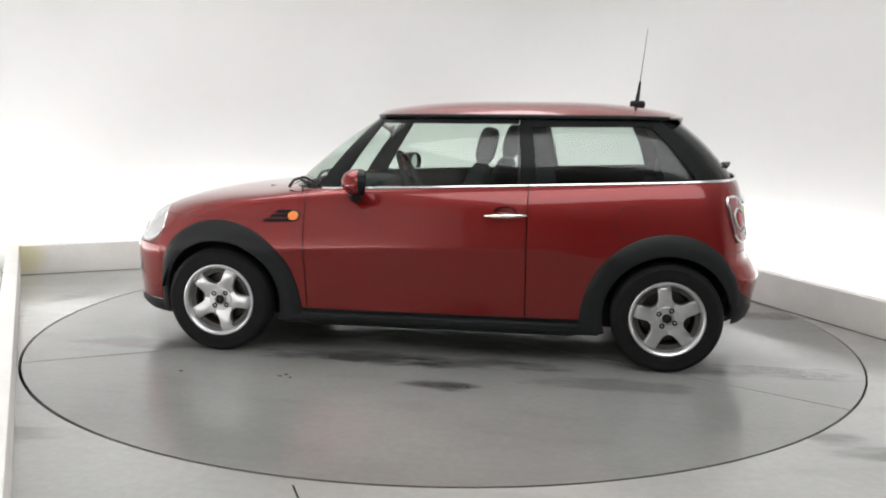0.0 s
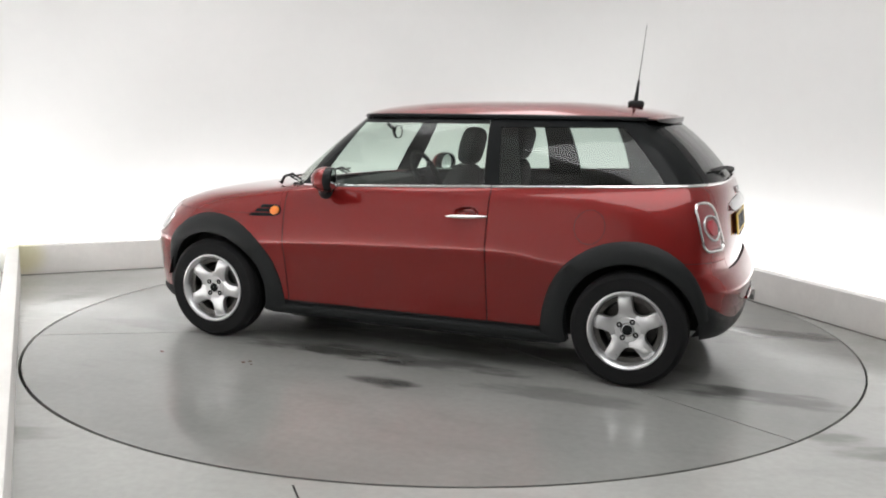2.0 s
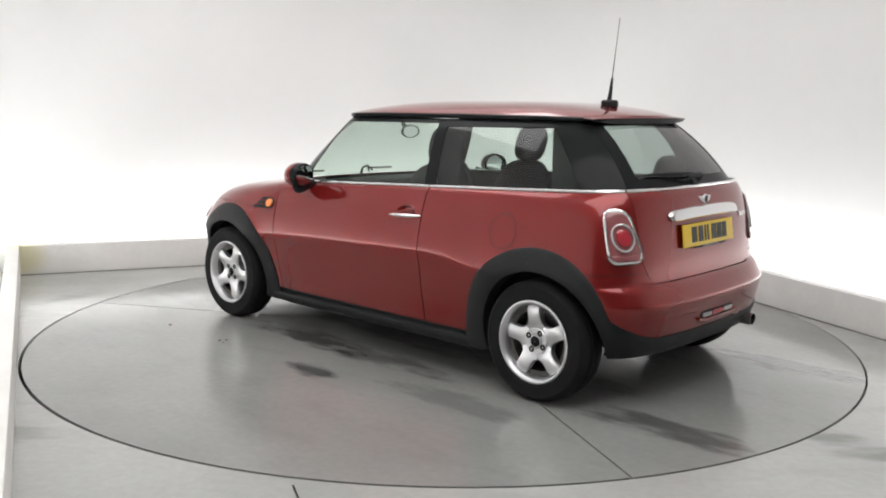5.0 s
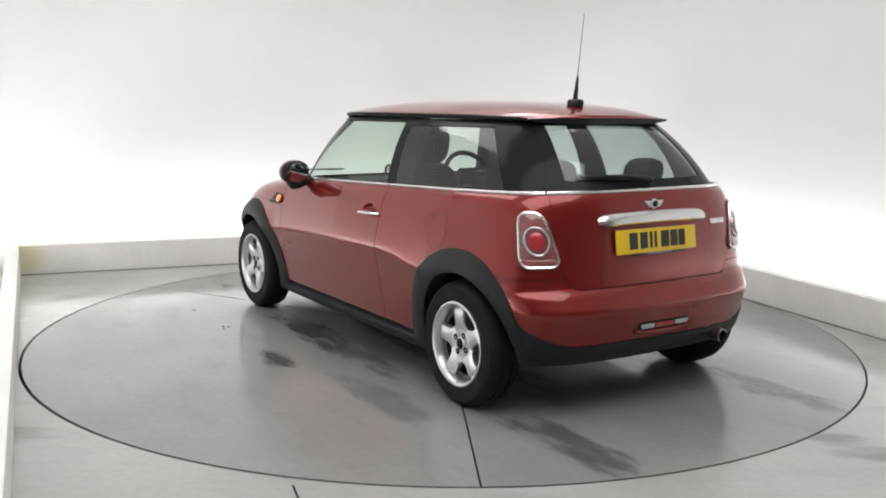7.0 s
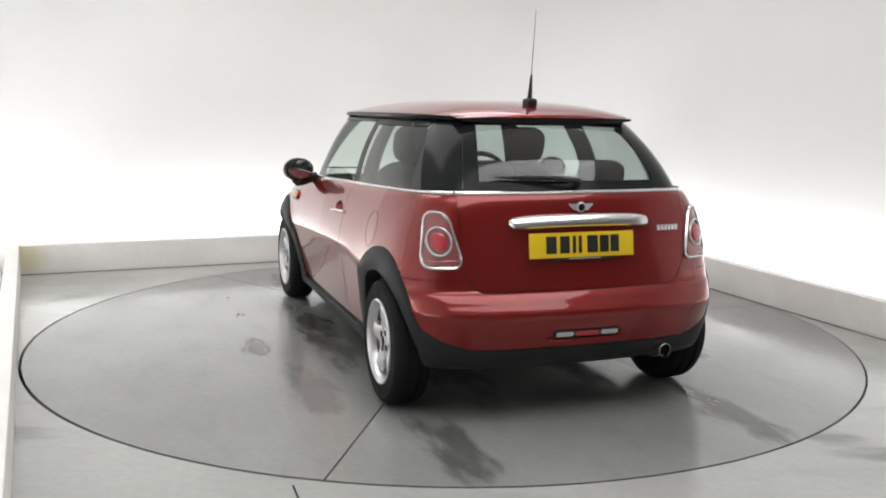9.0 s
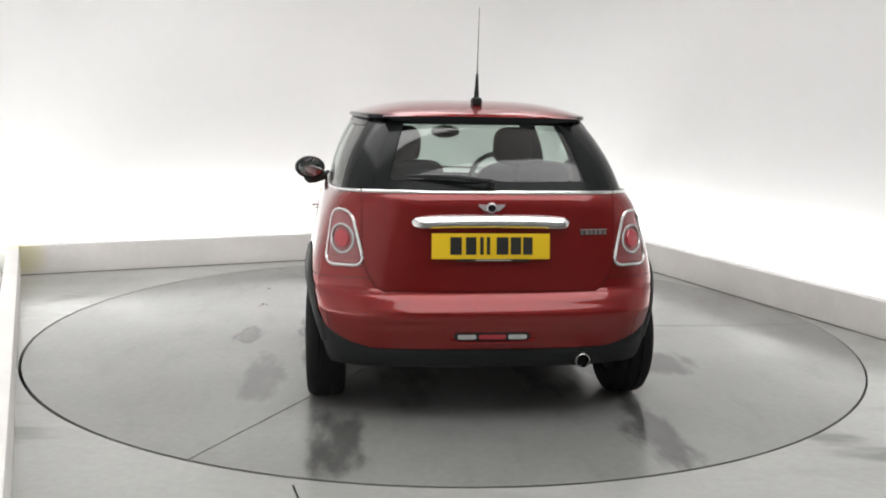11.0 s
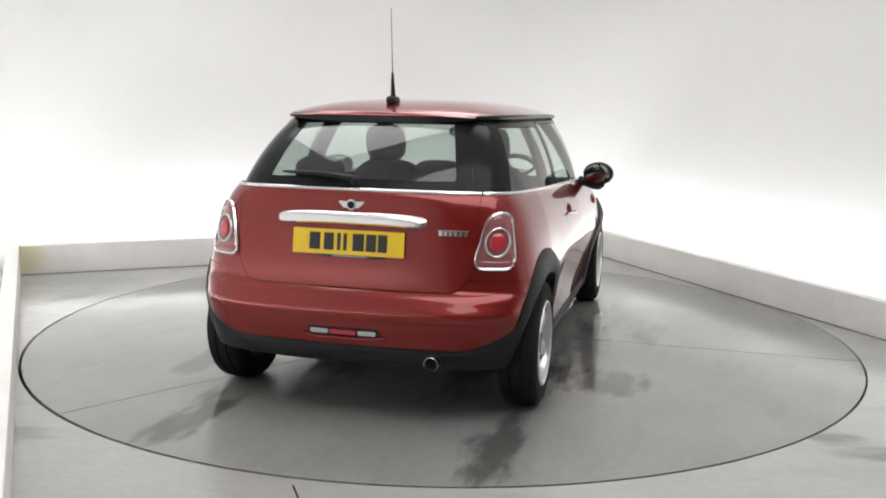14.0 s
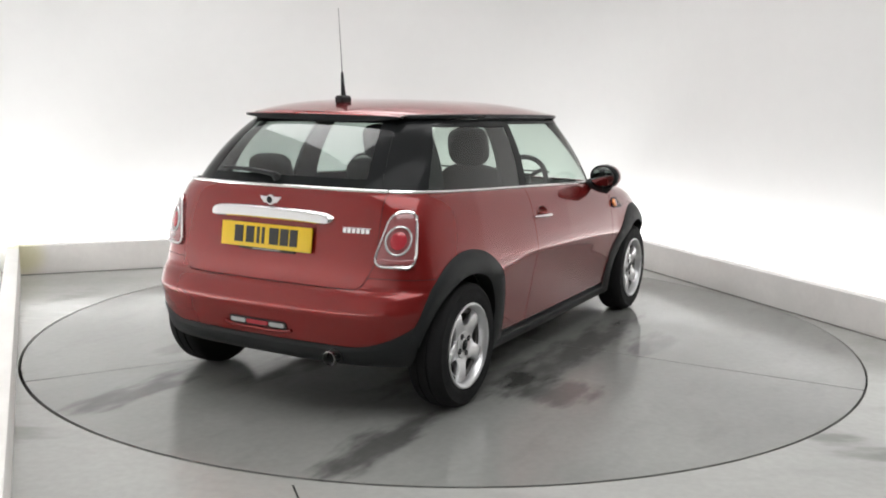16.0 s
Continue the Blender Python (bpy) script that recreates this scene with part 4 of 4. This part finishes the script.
    for y, wide in ((0.154, 0.050), (0.088, 0.046), (0.041, 0.015), (0.012, 0.015), (-0.050, 0.052), (-0.109, 0.046), (-0.162, 0.042)):
        part("plate_bar", box((-0.0052, y, 0.002), (0.003, wide, 0.076), 0, pm), M["ink"], plate)
    part("plate_frame", box((0.002, -0.01, -0.061), (0.012, 0.32, 0.012), 0.003, pm), M["black"], plate)
    part("dealer_bar", box((-0.0045, -0.01, -0.0605), (0.002, 0.16, 0.006), 0, pm), M["lining"], plate)
    bz = 0.965 - L
    badge = part("tail_badge", lathe([(0.024, 0.0), (0.022, 0.007), (0.016, 0.010)], 28, Matrix.Translation(tz(0, bz, 0.002)) @ pose(0, 0, 0, 0, 0, 90)), M["alloy"], car, "chrome winged round badge")
    part("badge_disc", lathe([(0.0165, 0.0098), (0.0155, 0.0108), (0.002, 0.011)], 24, Matrix.Translation(tz(0, bz, 0.002)) @ pose(0, 0, 0, 0, 0, 90)), M["gloss_black"], badge)
    for s in (1, -1):
        bm = bmesh.new()
        pts = [(0.020, 0.013), (0.060, 0.015), (0.054, 0.004), (0.043, -0.004), (0.032, -0.012), (0.020, -0.011)]
        f = [bm.verts.new(tz(a * s, bz + b, 0.007)) for a, b in pts]
        g = [bm.verts.new(tz(a * s, bz + b, 0.0005)) for a, b in pts]
        bm.faces.new(f)
        for i in range(6):
            bm.faces.new((f[i], f[(i + 1) % 6], g[(i + 1) % 6], g[i]))
        part("badge_wing", bm, M["alloy"], badge, smooth=False)
    mark = part("model_badge", grid(lambda u, v: tz(-0.398 - 0.128 * u, 0.881 - L + 0.003 * v, 0.004), 8, 1, double=0.003), M["alloy"], car, "plain chrome model badge")
    for k in range(6):
        part("badge_block", grid(lambda u, v: tz(-0.400 - 0.0212 * k - 0.016 * u, 0.863 - L + 0.017 * v, 0.0045), 2, 1, double=0.003), M["chrome"], mark)
    # rear fog lamp strip in its dished slot
    oval = lambda y0, y1, z0, z1, n=10: rounded([(y0, z0), (y1, z0), (y1, z1), (y0, z1)], (z1 - z0) * 0.48, n)
    def on_tail(pts, off, depth):
        bm = bmesh.new()
        f = [bm.verts.new(tz(y, z, off)) for y, z in pts]
        g = [bm.verts.new(tz(y, z, off - depth)) for y, z in pts]
        bm.faces.new(f)
        for i in range(len(f)):
            j = (i + 1) % len(f)
            bm.faces.new((f[i], f[j], g[j], g[i]))
        return bm
    fog = part("fog_lamp", on_tail(oval(-0.165, 0.165, 0.394, 0.432), 0.004, 0.006), M["dark"], car, "slim fog lamp strip, red between clear lenses")
    part("red_lens", on_tail(oval(-0.060, 0.060, 0.403, 0.424), 0.010, 0.008), M["lamp_red_bright"], fog, "red lens")
    for s in (1, -1):
        part("clear_lens", on_tail([(s * y, z) for y, z in oval(0.070, 0.152, 0.403, 0.424)], 0.010, 0.008), M["lamp_clear"], fog, "clear reversing lens")
    part("slot_lip", tube([tz(-0.19 + 0.38 * k / 20, 0.385 + 0.012 * abs(2 * k / 20 - 1) ** 6, 0.006) for k in range(21)], 0.008, 8), M["paint"], fog)
    # exhaust
    part("exhaust_pipe", lathe([(0.0290, 0.0), (0.0325, 0.003), (0.0325, 0.16), (0.029, 0.16), (0.0285, 0.003)], 28,
                               Matrix.Translation((-1.778, -0.404, 0.303)) @ pose(0, 0, 0, 0, 0, -90), closed=False), M["tailpipe"], car, "round dulled chrome tailpipe")
    part("pipe_throat", lathe([(0.002, 0.03), (0.030, 0.03)], 20, Matrix.Translation((-1.778, -0.404, 0.303)) @ pose(0, 0, 0, 0, 0, -90)), M["dark"], car)
    # wipers
    wip = part("rear_wiper", tube([cabin(2.0, 0.05, 0.02), cabin(2.0, 0.05, 0.05)], [0.02, 0.014], 12), M["black"], car, "black rear wiper")
    part("wiper_arm", tube([cabin(2.0, 0.05, 0.045), cabin(1.93, 0.10, 0.04), cabin(1.86, 0.14, 0.024)], [0.012, 0.009, 0.006], 8), M["black"], wip)
    part("wiper_blade", tube([cabin(1.99, 0.115, 0.018), cabin(1.93, 0.125, 0.022), cabin(1.86, 0.14, 0.018), cabin(1.82, 0.15, 0.016)], [0.006, 0.011, 0.009, 0.005], 8), M["black"], wip)
    for y in (0.60, -0.02):
        fw = part("front_wiper", tube([(0.885, y, 0.925), (0.855, y + 0.015, 0.965), (0.79, y + 0.03, 0.985), (0.72, y + 0.05, 0.958)], [0.010, 0.008, 0.007, 0.005], 8), M["black"], car, "black windscreen wiper")
        part("wiper_blade", tube([(0.90, y - 0.30, 0.955), (0.82, y + 0.0, 0.965), (0.74, y + 0.06, 0.952)], 0.006, 8), M["black"], fw)
    for y in (0.28, -0.28):
        part("washer_jet", box((1.08, y, lift(1.0, 0.9125) + 0.024), (0.035, 0.022, 0.016), 0.005), M["black"], car)
    part("cowl", both(lambda s: grid(lambda u, v: flip(Vector((np.interp(2 * u * 0.45, WAIST[0], WAIST[1]) * (1.0 - 0.04 * v) + 0.02, np.interp(2 * u * 0.45, WAIST[0], WAIST[2]) * (1 - 0.04 * v), lift(0.9, BELT) - 0.004)), s), 30, 3)), M["black"], car)
    # fuel flap on the left quarter
    fa = arc_at(0.76, x=-1.02)
    part("fuel_flap", ring_on([(fa + 0.078 * math.cos(t * math.pi / 18), 0.775 + 0.078 * math.sin(t * math.pi / 18)) for t in range(36)], -0.0007, 0.0017, 1), M["dark"], car)
    # cabin
    build_seat(car, 0.16, 0.325, "front_seat")
    build_seat(car, 0.05, -0.325, "front_seat")
    bench = part("rear_bench", box((-0.95, 0, 0.52), (0.45, 1.15, 0.18), 0.05), M["cloth"], car, "dark cloth rear bench")
    bk = Matrix.Translation((-1.14, 0, 0.55)) @ Matrix.Rotation(radians(-16), 4, "Y")
    part("backrest", box((0, 0, 0.21), (0.12, 1.15, 0.42), 0.05, bk), M["cloth"], bench)
    for y in (0.3, -0.3):
        part("head_restraint", cushion((0, y, 0.535), (0.045, 0.125, 0.085), bk), M["cloth"], bench)
    part("parcel_shelf", box((-1.42, 0, 0.96), (0.30, 1.08, 0.02), 0.006), M["trim"], car)
    dash = box((0.62, 0, 0.80), (0.34, 1.32, 0.24), 0.08)
    part("dashboard", dash, M["trim"], car)
    wheel_m = Matrix.Translation((0.34, -0.345, 0.925)) @ Matrix.Rotation(radians(-62), 4, "Y")
    sw = part("steering_wheel", tube([wheel_m @ Vector((0.175 * math.cos(k * math.pi / 16), 0.175 * math.sin(k * math.pi / 16), 0)) for k in range(32)], 0.016, 8, closed=True), M["trim"], car)
    part("hub", box((0, 0, 0.0), (0.12, 0.14, 0.04), 0.015, wheel_m), M["trim"], sw)
    for k in range(3):
        a = math.pi / 2 + k * 2 * math.pi / 3 * 0.9
        part("spoke", tube([wheel_m @ Vector((0.05 * math.cos(a), 0.05 * math.sin(a), 0)), wheel_m @ Vector((0.172 * math.cos(a), 0.172 * math.sin(a), 0))], 0.012, 8), M["trim"], sw)
    oval_m = Matrix.Translation((0.40, 0, 1.225)) @ Matrix.Rotation(radians(10), 4, "Z")
    rvm = part("interior_mirror", lathe([(0.002, 0.022), (0.6, 0.020), (0.9, 0.010), (1.0, -0.002), (0.96, -0.010), (0.88, -0.008)], 36,
                                        oval_m @ Matrix.Diagonal((1, 0.098, 0.042, 1)) @ pose(0, 0, 0, 0, 0, -90)), M["trim"], car, "oval black rear-view mirror")
    part("mirror_face", lathe([(0.90, -0.006), (0.002, -0.006)], 36, oval_m @ Matrix.Diagonal((1, 0.098, 0.042, 1)) @ pose(0, 0, 0, 0, 0, -90)), M["chrome"], rvm, "silvered mirror face")
    part("stalk", tube([(0.41, 0, 1.23), (0.47, 0, 1.275)], 0.012, 8), M["trim"], rvm)
    # wheels
    for x, s, turn in ((HUB_X, 1, 49), (-HUB_X, 1, 151), (HUB_X, -1, 20), (-HUB_X, -1, 28)):
        build_wheel(car, x, s, turn)
    return car


build_bay()
turntable = build_turntable()
car = build_car()

CAR_X, CAR_Y = -0.058, -0.023       # the car's middle, off the table's axis


def heading(t):
    return 172.77 - 7.0515 * t + 0.006 * t * t


def motions():
    table_rows, car_rows = [], []
    for k in range(17):
        a = heading(k)
        c, s = math.cos(radians(a)), math.sin(radians(a))
        table_rows.append((k, pose(0, 0, 0, 0, 0, a)))
        car_rows.append((k, pose(c * CAR_X - s * CAR_Y, s * CAR_X + c * CAR_Y, 0, 0, 0, a)))
    walk(turntable, table_rows)
    walk(car, car_rows)


motions()
